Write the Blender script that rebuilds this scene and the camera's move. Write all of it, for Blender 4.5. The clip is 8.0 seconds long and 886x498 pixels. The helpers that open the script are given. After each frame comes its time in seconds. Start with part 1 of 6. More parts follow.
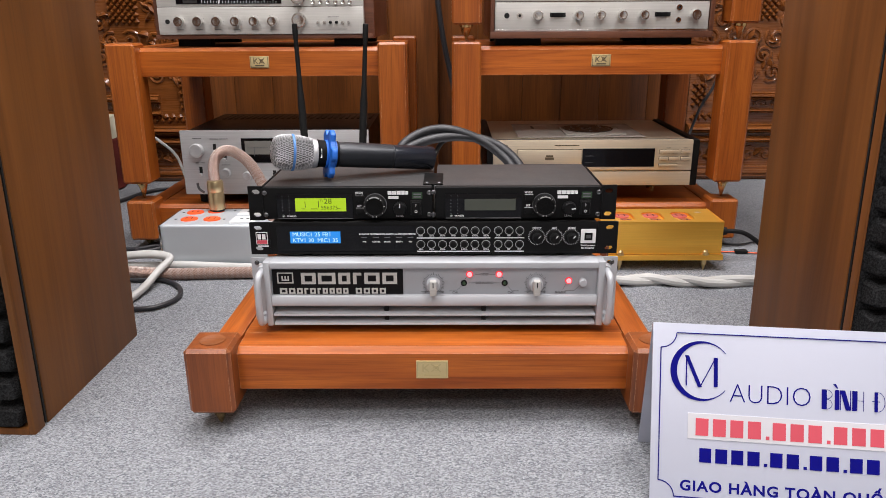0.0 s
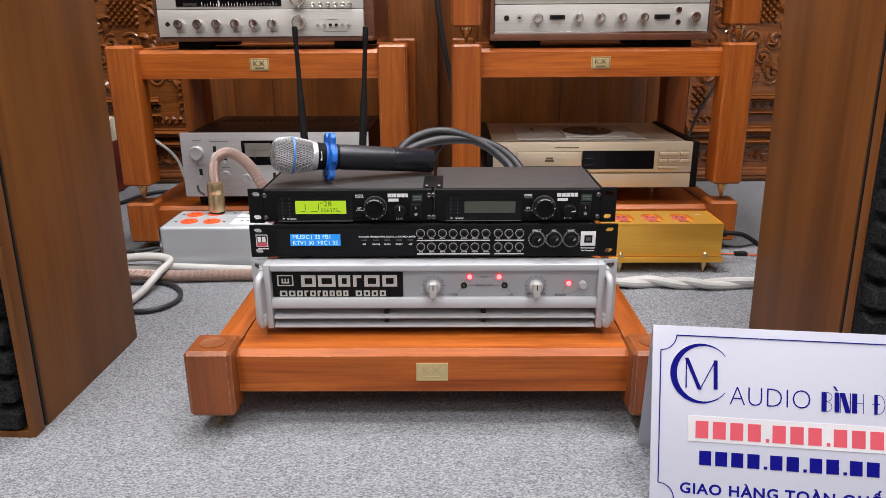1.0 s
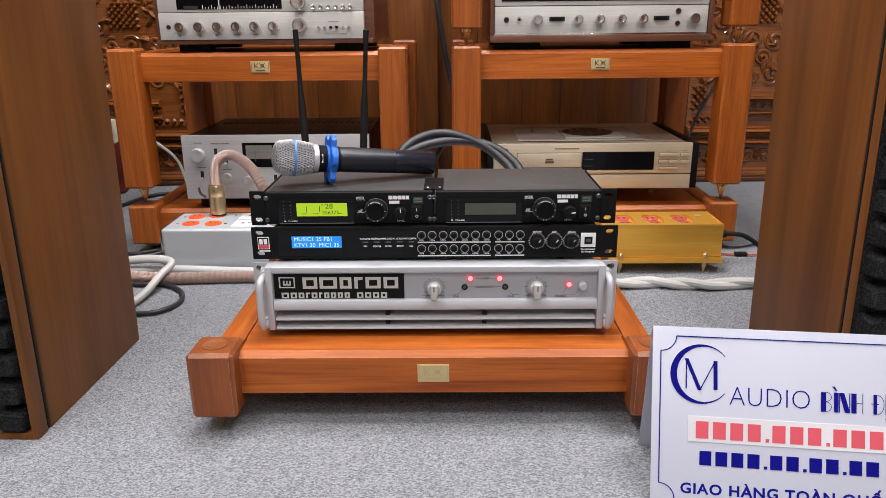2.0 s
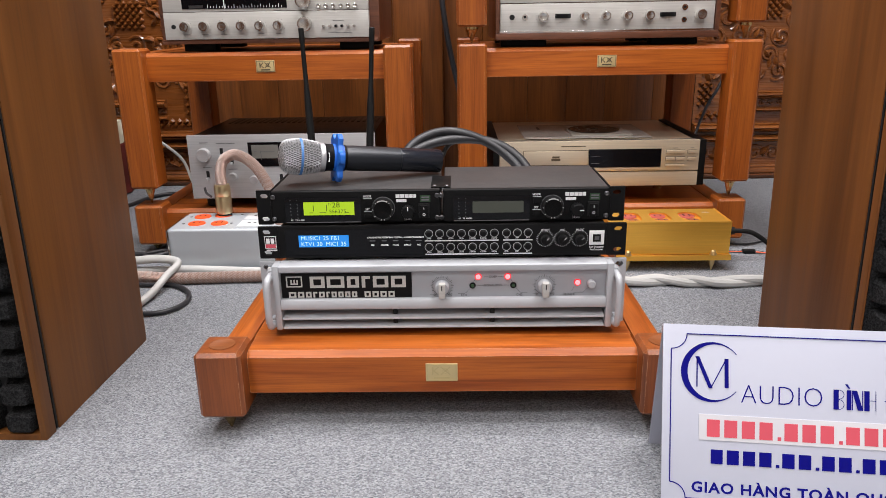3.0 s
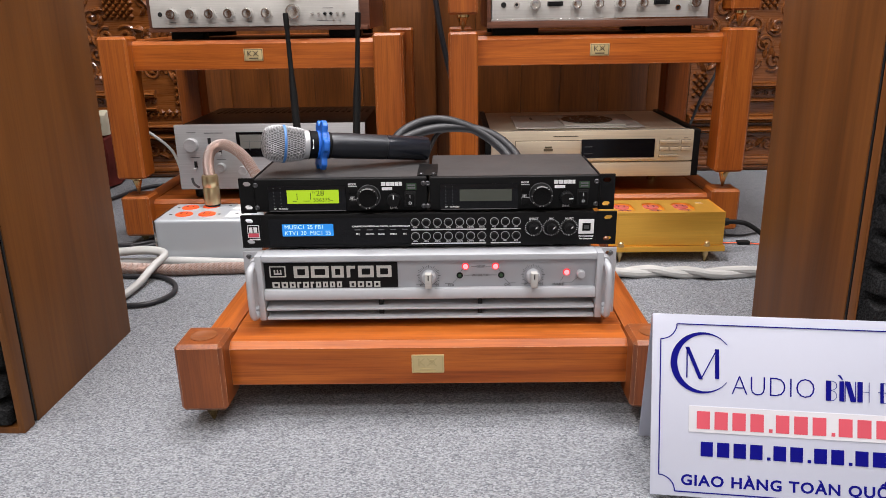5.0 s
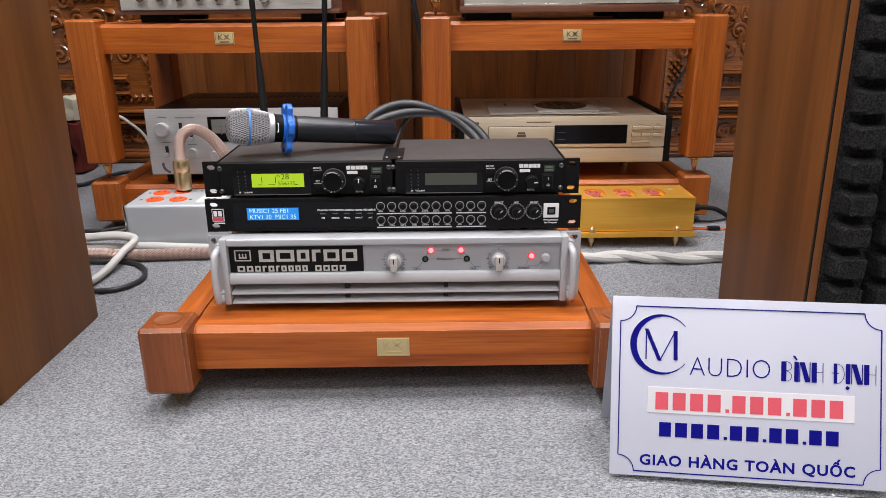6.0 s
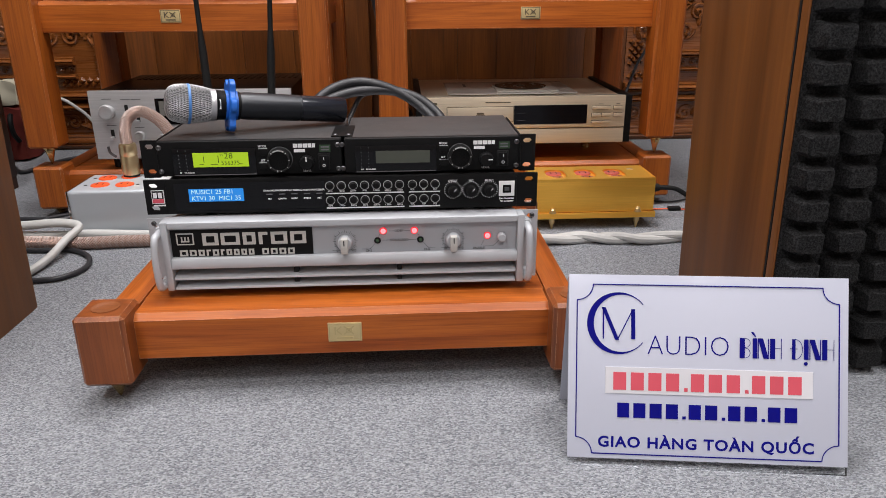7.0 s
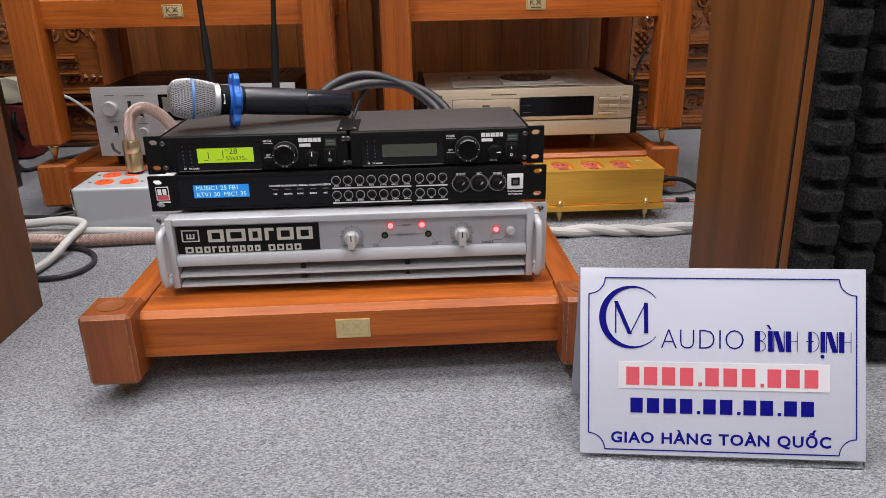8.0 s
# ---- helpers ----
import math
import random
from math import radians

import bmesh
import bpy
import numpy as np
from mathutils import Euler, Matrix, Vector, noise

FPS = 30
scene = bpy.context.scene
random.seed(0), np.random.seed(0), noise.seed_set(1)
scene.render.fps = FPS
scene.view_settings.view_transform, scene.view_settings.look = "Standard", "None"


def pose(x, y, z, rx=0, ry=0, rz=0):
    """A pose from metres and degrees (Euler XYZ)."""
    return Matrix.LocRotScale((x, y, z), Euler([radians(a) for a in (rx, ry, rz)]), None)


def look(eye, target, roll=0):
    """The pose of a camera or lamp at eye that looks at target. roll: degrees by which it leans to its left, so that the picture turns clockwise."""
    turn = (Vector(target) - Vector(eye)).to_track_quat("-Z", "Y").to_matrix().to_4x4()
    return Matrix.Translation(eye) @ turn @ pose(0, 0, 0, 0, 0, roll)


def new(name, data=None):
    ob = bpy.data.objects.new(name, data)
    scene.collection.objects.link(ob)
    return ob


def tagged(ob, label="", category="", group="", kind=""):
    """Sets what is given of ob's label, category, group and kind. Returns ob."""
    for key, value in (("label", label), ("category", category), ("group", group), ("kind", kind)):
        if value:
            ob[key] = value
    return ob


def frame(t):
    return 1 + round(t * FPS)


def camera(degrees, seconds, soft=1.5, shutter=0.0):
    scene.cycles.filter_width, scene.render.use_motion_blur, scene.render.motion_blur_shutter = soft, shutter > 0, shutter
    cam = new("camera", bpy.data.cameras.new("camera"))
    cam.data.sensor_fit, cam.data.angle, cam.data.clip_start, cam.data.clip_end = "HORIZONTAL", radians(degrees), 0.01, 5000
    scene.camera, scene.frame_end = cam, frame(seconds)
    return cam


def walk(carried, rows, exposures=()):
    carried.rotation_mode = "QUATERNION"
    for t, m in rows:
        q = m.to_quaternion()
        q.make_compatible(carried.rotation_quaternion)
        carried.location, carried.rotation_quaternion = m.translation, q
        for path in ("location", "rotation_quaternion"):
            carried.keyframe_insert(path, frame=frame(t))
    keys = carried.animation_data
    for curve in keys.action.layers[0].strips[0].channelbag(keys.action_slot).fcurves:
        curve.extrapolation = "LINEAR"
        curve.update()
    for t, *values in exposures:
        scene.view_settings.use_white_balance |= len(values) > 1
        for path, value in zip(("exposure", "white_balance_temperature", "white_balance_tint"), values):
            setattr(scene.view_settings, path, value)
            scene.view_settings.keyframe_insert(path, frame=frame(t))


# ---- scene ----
cam = camera(62.6, 8.0, soft=0.5)
PATH = [
    (0, (0.0228, 0.0141, 0.5130), (0.0004, 1.9173, -0.1012), -0.35),
    (0.5, (0.0232, 0.0141, 0.5147), (0.0021, 1.9180, -0.0975), -0.27),
    (1, (0.0227, 0.0138, 0.5143), (0.0007, 1.9184, -0.0956), -0.37),
    (1.5, (0.0239, 0.0095, 0.5176), (0.0032, 1.9147, -0.0903), -0.43),
    (3, (0.0187, 0.0143, 0.5148), (-0.0180, 1.9185, -0.0956), -0.97),
    (3.5, (0.0236, 0.0165, 0.5164), (-0.0206, 1.9195, -0.0973), -0.92),
    (4, (0.0250, 0.0185, 0.5175), (-0.0190, 1.9212, -0.0970), -0.81),
    (4.5, (0.0262, 0.0282, 0.5103), (-0.0110, 1.9284, -0.1123), -0.65),
    (4.7, (0.0282, 0.0321, 0.5070), (-0.0070, 1.9318, -0.1173), -0.75),
    (5.8, (0.0490, 0.0243, 0.4955), (0.0447, 1.9186, -0.1460), -0.88),
    (6, (0.0561, 0.0269, 0.4976), (0.0698, 1.9159, -0.1594), -0.51),
    (6.5, (0.0766, 0.0404, 0.4870), (0.1464, 1.9217, -0.1881), -0.45),
    (7, (0.0747, 0.0530, 0.4778), (0.1764, 1.9281, -0.2105), -0.38),
    (7.5, (0.0729, 0.0614, 0.4742), (0.1734, 1.9324, -0.2253), -0.69),
    (8, (0.0705, 0.0644, 0.4746), (0.1596, 1.9342, -0.2297), -1.08),
]
walk(cam, [(t, look(eye, target, roll)) for t, eye, target, roll in PATH],
     exposures=((0.0, -0.08), (4.5, -0.08), (6.0, -0.1), (6.5, -0.28), (7.0, -0.3), (8.0, -0.3)))

# ---- world, lamps, exposure ----
world = bpy.data.worlds.new("world")
world.use_nodes = True
scene.world = world
world.node_tree.nodes["Background"].inputs[0].default_value = (1.0, 0.97, 0.93, 1)
world.node_tree.nodes["Background"].inputs[1].default_value = 0.05


def unseen_lamp_light(x, y, sx, sy, watts):
    lamp = bpy.data.lights.new("added_panel_light", "AREA")
    lamp.shape, lamp.size, lamp.size_y, lamp.energy = "RECTANGLE", sx, sy, watts
    lamp.color = (1.0, 0.97, 0.985)
    ob = new("added_panel_light", lamp)
    ob.matrix_world = pose(x, y, 2.76)
    return ob


# Unseen panels, places assumed; the y=-2.4 pair is added to brighten under the platform.
ADDED_PANELS = [(-0.9, 0.6, 38), (0.9, 0.6, 38), (-0.9, -0.9, 35), (0.9, -0.9, 35), (0.0, 1.45, 62), (-0.9, -2.4, 18), (0.9, -2.4, 18)]
for px, py, watts in ADDED_PANELS:
    unseen_lamp_light(px, py, 0.6, 0.6, watts)


# ---- materials ----
def node_mat(name):
    m = bpy.data.materials.new(name)
    m.use_nodes = True
    t = m.node_tree
    return m, t, t.nodes["Principled BSDF"]


def ramp(t, a, b, p0=0.3, p1=0.7):
    r = t.nodes.new("ShaderNodeValToRGB")
    r.color_ramp.elements[0].position, r.color_ramp.elements[1].position = p0, p1
    r.color_ramp.elements[0].color, r.color_ramp.elements[1].color = (*a, 1), (*b, 1)
    return r


def coords(t, scale=(1, 1, 1), shift=True):
    tc = t.nodes.new("ShaderNodeTexCoord")
    mp = t.nodes.new("ShaderNodeMapping")
    mp.inputs["Scale"].default_value = scale
    t.links.new(tc.outputs["Object"], mp.inputs["Vector"])
    if shift:
        oi = t.nodes.new("ShaderNodeObjectInfo")
        mul = t.nodes.new("ShaderNodeMath")
        mul.operation, mul.inputs[1].default_value = "MULTIPLY", 37.0
        t.links.new(oi.outputs["Random"], mul.inputs[0])
        t.links.new(mul.outputs[0], mp.inputs["Location"])
    return mp.outputs["Vector"]


def noise_tex(t, vec, scale, detail=4, rough=0.6, distortion=0.0):
    n = t.nodes.new("ShaderNodeTexNoise")
    n.inputs["Scale"].default_value, n.inputs["Detail"].default_value = scale, detail
    n.inputs["Roughness"].default_value, n.inputs["Distortion"].default_value = rough, distortion
    t.links.new(vec, n.inputs["Vector"])
    return n.outputs["Fac"]


def mixed(t, fac, a, b, mode="MIX"):
    mx = t.nodes.new("ShaderNodeMix")
    mx.data_type, mx.blend_type = "RGBA", mode
    if isinstance(fac, float):
        mx.inputs["Factor"].default_value = fac
    else:
        t.links.new(fac, mx.inputs["Factor"])
    for sock, v in (("A", a), ("B", b)):
        s = [i for i in mx.inputs if i.name == sock and i.type == "RGBA"][0]
        if isinstance(v, tuple):
            s.default_value = (*v, 1)
        else:
            t.links.new(v, s)
    return [o for o in mx.outputs if o.type == "RGBA"][0]


def bump(t, b, height, strength, distance):
    bp = t.nodes.new("ShaderNodeBump")
    bp.inputs["Strength"].default_value, bp.inputs["Distance"].default_value = strength, distance
    t.links.new(height, bp.inputs["Height"])
    t.links.new(bp.outputs[0], b.inputs["Normal"])


def rough_var(t, b, fac, lo, hi):
    mr = t.nodes.new("ShaderNodeMapRange")
    mr.inputs["To Min"].default_value, mr.inputs["To Max"].default_value = lo, hi
    t.links.new(fac, mr.inputs["Value"])
    t.links.new(mr.outputs[0], b.inputs["Roughness"])


def wood(name, dark, light, axis="x", gloss=0.35, grain=1.0, coat=0.15, figure=1.0, fleck=0.75, spec=0.5, worn=0.0):
    """Lacquered wood with the grain along an axis; worn is how far its sharp edges are rubbed pale."""
    m, t, b = node_mat(name)
    s = {"x": (1.2, 14, 14), "y": (14, 1.2, 14), "z": (14, 14, 1.2)}[axis]
    v = coords(t, s)
    big = noise_tex(t, v, 2.2 * grain, 4, 0.55, 0.8)
    fine = noise_tex(t, coords(t, tuple(k * (9 if k > 2 else 3) for k in s)), 2.6 * grain, 5, 0.7)
    base = ramp(t, dark, light, 0.5 - 0.22 * figure, 0.5 + 0.22 * figure)
    t.links.new(big, base.inputs[0])
    fr = ramp(t, (0.62, 0.58, 0.55), (1, 1, 1), 0.34, 0.56)
    t.links.new(fine, fr.inputs[0])
    c = mixed(t, fleck, base.outputs[0], fr.outputs[0], "MULTIPLY")
    # narrow darker growth lines that wander along the board
    lines = noise_tex(t, coords(t, tuple(k * (4.2 if k > 2 else 0.9) for k in s)), 2.4 * grain, 3, 0.5, 1.4)
    ln = ramp(t, (0.50, 0.40, 0.34), (1, 1, 1), 0.36, 0.45)
    t.links.new(lines, ln.inputs[0])
    c = mixed(t, 0.42 * fleck, c, ln.outputs[0], "MULTIPLY")
    b.inputs["Specular IOR Level"].default_value = spec
    oi = t.nodes.new("ShaderNodeObjectInfo")
    tone = ramp(t, (0.84, 0.82, 0.8), (1.08, 1.08, 1.08), 0, 1)
    t.links.new(oi.outputs["Random"], tone.inputs[0])
    c = mixed(t, 1.0, c, tone.outputs[0], "MULTIPLY")
    if worn:
        bev, geo = t.nodes.new("ShaderNodeBevel"), t.nodes.new("ShaderNodeNewGeometry")
        bev.samples, bev.inputs["Radius"].default_value = 4, 0.0011
        dot = t.nodes.new("ShaderNodeVectorMath")
        dot.operation = "DOT_PRODUCT"
        t.links.new(bev.outputs[0], dot.inputs[0])
        t.links.new(geo.outputs["True Normal"], dot.inputs[1])
        edge = ramp(t, (1, 1, 1), (0, 0, 0), 0.93, 0.985)
        t.links.new(dot.outputs["Value"], edge.inputs[0])
        patch = ramp(t, (0, 0, 0), (worn, worn, worn), 0.38, 0.62)
        t.links.new(noise_tex(t, coords(t), 46, 4, 0.65), patch.inputs[0])
        fac = mixed(t, 1.0, edge.outputs[0], patch.outputs[0], "MULTIPLY")
        c = mixed(t, fac, c, (0.62, 0.36, 0.20))
    t.links.new(c, b.inputs["Base Color"])
    rough_var(t, b, fine, gloss - 0.06, gloss + 0.14)
    b.inputs["Coat Weight"].default_value, b.inputs["Coat Roughness"].default_value = coat, 0.3 if coat < 0.3 else 0.14
    bump(t, b, fine, 0.12, 0.0004)
    return m


def paint(name, colour, rough=0.5, metal=0.0, var=0.08, scale=60.0, relief=0.05, coat=0.0, spec=0.5):
    """Painted or plastic surface with slight dirt and fine relief."""
    m, t, b = node_mat(name)
    v = coords(t)
    fac = noise_tex(t, v, scale, 4)
    wide = noise_tex(t, v, scale * 0.12, 3)
    r = ramp(t, tuple(c * (1 - var) for c in colour), tuple(min(1, c * (1 + var)) for c in colour))
    t.links.new(wide, r.inputs[0])
    t.links.new(r.outputs[0], b.inputs["Base Color"])
    b.inputs["Metallic"].default_value = metal
    b.inputs["Coat Weight"].default_value = coat
    b.inputs["Specular IOR Level"].default_value = spec
    rough_var(t, b, fac, rough - 0.05, rough + 0.07)
    bump(t, b, noise_tex(t, v, scale * 22, 2), relief, 0.0003)
    return m


def brushed(name, colour, rough=0.3, axis="x", metal=1.0):
    m, t, b = node_mat(name)
    s = {"x": (2, 260, 260), "y": (260, 2, 260), "z": (260, 260, 2)}[axis]
    fac = noise_tex(t, coords(t, s), 4.0, 3)
    r = ramp(t, tuple(c * 0.88 for c in colour), tuple(min(1, c * 1.06) for c in colour))
    t.links.new(fac, r.inputs[0])
    t.links.new(r.outputs[0], b.inputs["Base Color"])
    b.inputs["Metallic"].default_value = metal
    rough_var(t, b, fac, rough - 0.05, rough + 0.1)
    bump(t, b, fac, 0.06, 0.0002)
    return m


def glow(name, colour, strength, base=(0.02, 0.02, 0.02)):
    m, t, b = node_mat(name)
    b.inputs["Base Color"].default_value = (*base, 1)
    b.inputs["Roughness"].default_value = 0.25
    b.inputs["Emission Color"].default_value = (*colour, 1)
    b.inputs["Emission Strength"].default_value = strength
    return m


def carpet_mat():
    m, t, b = node_mat("carpet")
    v = coords(t, (1, 1, 1), False)
    vor = t.nodes.new("ShaderNodeTexVoronoi")
    vor.inputs["Scale"].default_value = 600
    t.links.new(coords(t, (0.72, 1.15, 1), False), vor.inputs["Vector"])
    sep = t.nodes.new("ShaderNodeSeparateColor")
    t.links.new(vor.outputs["Color"], sep.inputs[0])
    tuft = ramp(t, (0.118, 0.126, 0.143), (0.405, 0.420, 0.446), 0.0, 1.0)
    t.links.new(sep.outputs[0], tuft.inputs[0])
    mid = ramp(t, (0.78, 0.78, 0.78), (1.12, 1.12, 1.12), 0.35, 0.65)
    t.links.new(noise_tex(t, coords(t, (0.5, 1, 1), False), 520, 2), mid.inputs[0])
    wide = ramp(t, (0.94, 0.94, 0.94), (1.04, 1.04, 1.04))
    t.links.new(noise_tex(t, v, 5, 3), wide.inputs[0])
    c = mixed(t, 1.0, tuft.outputs[0], mid.outputs[0], "MULTIPLY")
    c = mixed(t, 1.0, c, wide.outputs[0], "MULTIPLY")
    t.links.new(c, b.inputs["Base Color"])
    b.inputs["Roughness"].default_value = 0.95
    b.inputs["Specular IOR Level"].default_value = 0.15
    b.inputs["Sheen Weight"].default_value = 0.15
    inv = t.nodes.new("ShaderNodeMath")
    inv.operation, inv.inputs[0].default_value = "SUBTRACT", 1.0
    t.links.new(vor.outputs["Distance"], inv.inputs[1])
    bump(t, b, inv.outputs[0], 0.8, 0.003)
    return m


def foam_mat():
    m, t, b = node_mat("black_foam")
    v = coords(t)
    fac = noise_tex(t, v, 420, 3, 0.7)
    r = ramp(t, (0.004, 0.004, 0.0042), (0.040, 0.040, 0.041), 0.40, 0.74)
    t.links.new(fac, r.inputs[0])
    t.links.new(r.outputs[0], b.inputs["Base Color"])
    b.inputs["Roughness"].default_value = 0.95
    b.inputs["Specular IOR Level"].default_value = 0.2
    bump(t, b, fac, 0.8, 0.002)
    return m


def braid_mat(name, a, c2, scale=900.0):
    """Woven sleeve over a cable."""
    m, t, b = node_mat(name)
    v = coords(t, (1, 1, 1), False)
    ck = t.nodes.new("ShaderNodeTexVoronoi")
    ck.inputs["Scale"].default_value = scale
    t.links.new(v, ck.inputs["Vector"])
    r = ramp(t, c2, a, 0.1, 0.55)
    t.links.new(ck.outputs["Distance"], r.inputs[0])
    t.links.new(r.outputs[0], b.inputs["Base Color"])
    b.inputs["Roughness"].default_value = 0.45
    bump(t, b, ck.outputs["Distance"], 0.6, 0.001)
    return m


TEAK_D, TEAK_L = (0.27, 0.055, 0.0065), (0.55, 0.150, 0.020)
WOOD_X = wood("teak_x", TEAK_D, TEAK_L, "x", coat=0.08, figure=1.1, fleck=0.75, spec=0.35, worn=0.8)
WOOD_Y = wood("teak_y", TEAK_D, TEAK_L, "y", coat=0.08, fleck=0.85, spec=0.35, worn=0.8)
WOOD_Z = wood("teak_z", (0.22, 0.047, 0.006), (0.435, 0.121, 0.016), "z", coat=0.08, figure=1.2, fleck=0.72, spec=0.35, worn=0.8)
WOOD_PLUG = wood("teak_plug", (0.16, 0.048, 0.014), (0.28, 0.092, 0.030), "x")
VENEER = wood("speaker_veneer", (0.094, 0.033, 0.0072), (0.222, 0.085, 0.020), "z", 0.46, 0.4, 0.0, 1.2, 0.5, 0.3)
VENEER_STRIPE = wood("striped_speaker_veneer", (0.118, 0.040, 0.0085), (0.282, 0.103, 0.024), "z", 0.46, 0.42, 0.0, 1.1, 0.38, 0.3)
CARVED = wood("carved_wood", (0.135, 0.040, 0.008), (0.265, 0.086, 0.019), "x", 0.24, 1.0, 0.5)
PLANK = wood("wall_plank_wood", (0.098, 0.029, 0.005), (0.222, 0.071, 0.013), "z", 0.36, 0.8, 0.12)
CASE = wood("walnut_case", (0.09, 0.03, 0.014), (0.17, 0.062, 0.03), "x", 0.4)
CARPET = carpet_mat()
FOAM = foam_mat()
BLACK = paint("black_paint", (0.0055, 0.0055, 0.0057), 0.48, 0, 0.15, 50, 0.08, 0.0, 0.13)
# Black coat with the greyish sheen of the case tops lifted into its colour.
BLACK_TOP = paint("sheen_lifted_black_coat", (0.046, 0.044, 0.044), 0.45, 0, 0.15, 40, 0.25, 0.0, 0.4)
BLACK_GLOSS = paint("black_enamel", (0.007, 0.0068, 0.0068), 0.34, 0, 0.15, 40, 0.1, 0.0, 0.2)
# Near-black for dark parts and for the shade in gaps, slots and holes.
DARK = paint("black_and_recess_shade", (0.004, 0.004, 0.004), 0.8)
RUBBER = paint("rubber", (0.006, 0.006, 0.006), 0.6, spec=0.3)
CABLE_BLACK = paint("cable_jacket", (0.02, 0.02, 0.023), 0.45, 0, 0.1, 40)
GREY_PAINT = paint("grey_panel_paint", (0.425, 0.437, 0.458), 0.42, 0.15, 0.05, 50, 0.06)
FACE_GREY = paint("satin_face_grey", (0.345, 0.355, 0.375), 0.45, 0.2, 0.05, 50, 0.06)
ALU = brushed("brushed_aluminium", (0.52, 0.52, 0.525), 0.4, metal=0.5)
ALU_BOX = paint("cast_aluminium", (0.55, 0.585, 0.62), 0.38, 0.35, 0.06, 30, 0.05)
CHAMP = brushed("champagne_aluminium", (0.70, 0.60, 0.45), 0.34, metal=0.55)
SILVER = brushed("silver_faceplate", (0.57, 0.555, 0.52), 0.42, metal=0.4)
CHROME = paint("chrome", (0.8, 0.79, 0.77), 0.16, 1.0, 0.03)
STEEL = paint("screw_steel", (0.13, 0.13, 0.135), 0.35, 0.9)
BRASS = paint("brass", (0.66, 0.48, 0.24), 0.32, 0.9, 0.08)
SATIN_BRASS = paint("satin_brass", (0.60, 0.48, 0.28), 0.3, 0.92, 0.06)
KNOB_ALU = paint("turned_aluminium", (0.66, 0.65, 0.62), 0.24, 1.0, 0.04)
SPIKE = paint("brass_spike", (0.74, 0.54, 0.25), 0.2, 0.9, 0.08)
SLEEVE = paint("hazy_sleeve_sheet", (0.50, 0.47, 0.42), 0.22, 0, 0.05)
BRASS_DARK = paint("darkened_brass", (0.60, 0.475, 0.24), 0.45, 0.6)
# Brown for engraved marks and for painted shade in narrow gaps.
GAP_BROWN = paint("engraved_and_gap_shade_brown", (0.10, 0.075, 0.045), 0.5, 0.2)
WOOD_LEG = wood("dark_teak_leg", (0.140, 0.034, 0.007), (0.305, 0.080, 0.015), "z", figure=1.3, worn=0.9)
BRASS_DULL = paint("dull_brass_plate", (0.70, 0.56, 0.29), 0.42, 0.6, 0.12, 80, 0.2)
GOLD = brushed("gold_anodised", (0.98, 0.53, 0.085), 0.30, metal=0.7)
WHITE = paint("white_print", (0.75, 0.75, 0.75), 0.6)
PRINT_GREY = paint("grey_print", (0.10, 0.10, 0.105), 0.6)
RING_GREY = paint("pale_grey_print", (0.42, 0.42, 0.42), 0.6)
WHITE_CABLE = paint("white_cable_sleeve", (0.50, 0.495, 0.475), 0.62, 0, 0.18, 60, 0.5, 0.0, 0.3)
BRAID = braid_mat("copper_braid", (0.46, 0.31, 0.25), (0.24, 0.13, 0.10))
MESH_GREY = paint("grille_wire", (0.44, 0.44, 0.45), 0.38, 0.5)
BLUE = paint("blue_rubber", (0.012, 0.13, 0.55), 0.45)
BLUE_BAND = paint("blue_band", (0.06, 0.2, 0.5), 0.45)
ORANGE = paint("orange_socket", (0.85, 0.1, 0.02), 0.4)
DARK_STAIN = wood("dark_stained_wood", (0.030, 0.010, 0.005), (0.055, 0.020, 0.009), "z", 0.42, 0.6, 0.0, 1.2, 0.5, 0.3)
RED_FABRIC = paint("dark_red_fabric", (0.10, 0.016, 0.012), 0.9, 0, 0.35, 60, 0.5, 0.0, 0.2)
CREAM_CLOTH = paint("cream_cloth", (0.42, 0.39, 0.30), 0.9, 0, 0.25, 50, 0.5, 0.0, 0.2)
RED_GEL = paint("red_socket", (0.42, 0.085, 0.07), 0.3, 0, 0.1, 50, 0.02, 0.3)
SIGN_WHITE = paint("white_acrylic", (0.515, 0.53, 0.62), 0.14, 0, 0.02, 10, 0.0, 0.5)
INK_BLUE = paint("blue_ink", (0.002, 0.002, 0.17), 0.4, spec=0.15)
INK_RED = paint("red_ink", (0.58, 0.085, 0.115), 0.4, spec=0.2)
METER_GREY = paint("dim_meter_scale", (0.16, 0.155, 0.14), 0.35)
PAPER = paint("white_label_paper", (0.60, 0.59, 0.62), 0.5)
GLASS_DARK = paint("smoked_window", (0.004, 0.004, 0.005), 0.12, 0, 0.02, 20, 0.0, 0.0, 0.25)
LCD_OFF = paint("unlit_display", (0.06, 0.065, 0.05), 0.2, 0, 0.03, 20, 0.0)
PLASTER = paint("white_plaster", (0.75, 0.74, 0.71), 0.85, 0, 0.04, 12, 0.2)
# Mid tone picked for unseen walls to cut fill and reflections.
WALL_PAINT = paint("unseen_wall_tan", (0.42, 0.38, 0.34), 0.8, 0, 0.05, 12, 0.2)
LCD_GREEN = glow("lit_green_display", (0.52, 0.78, 0.0), 0.85)
LCD_INK = paint("display_segments", (0.07, 0.11, 0.0), 0.4)
LCD_BLUE = glow("lit_blue_display", (0.004, 0.29, 0.92), 0.95)
LED_RED = glow("lit_red_led", (1.0, 0.09, 0.10), 6.0)
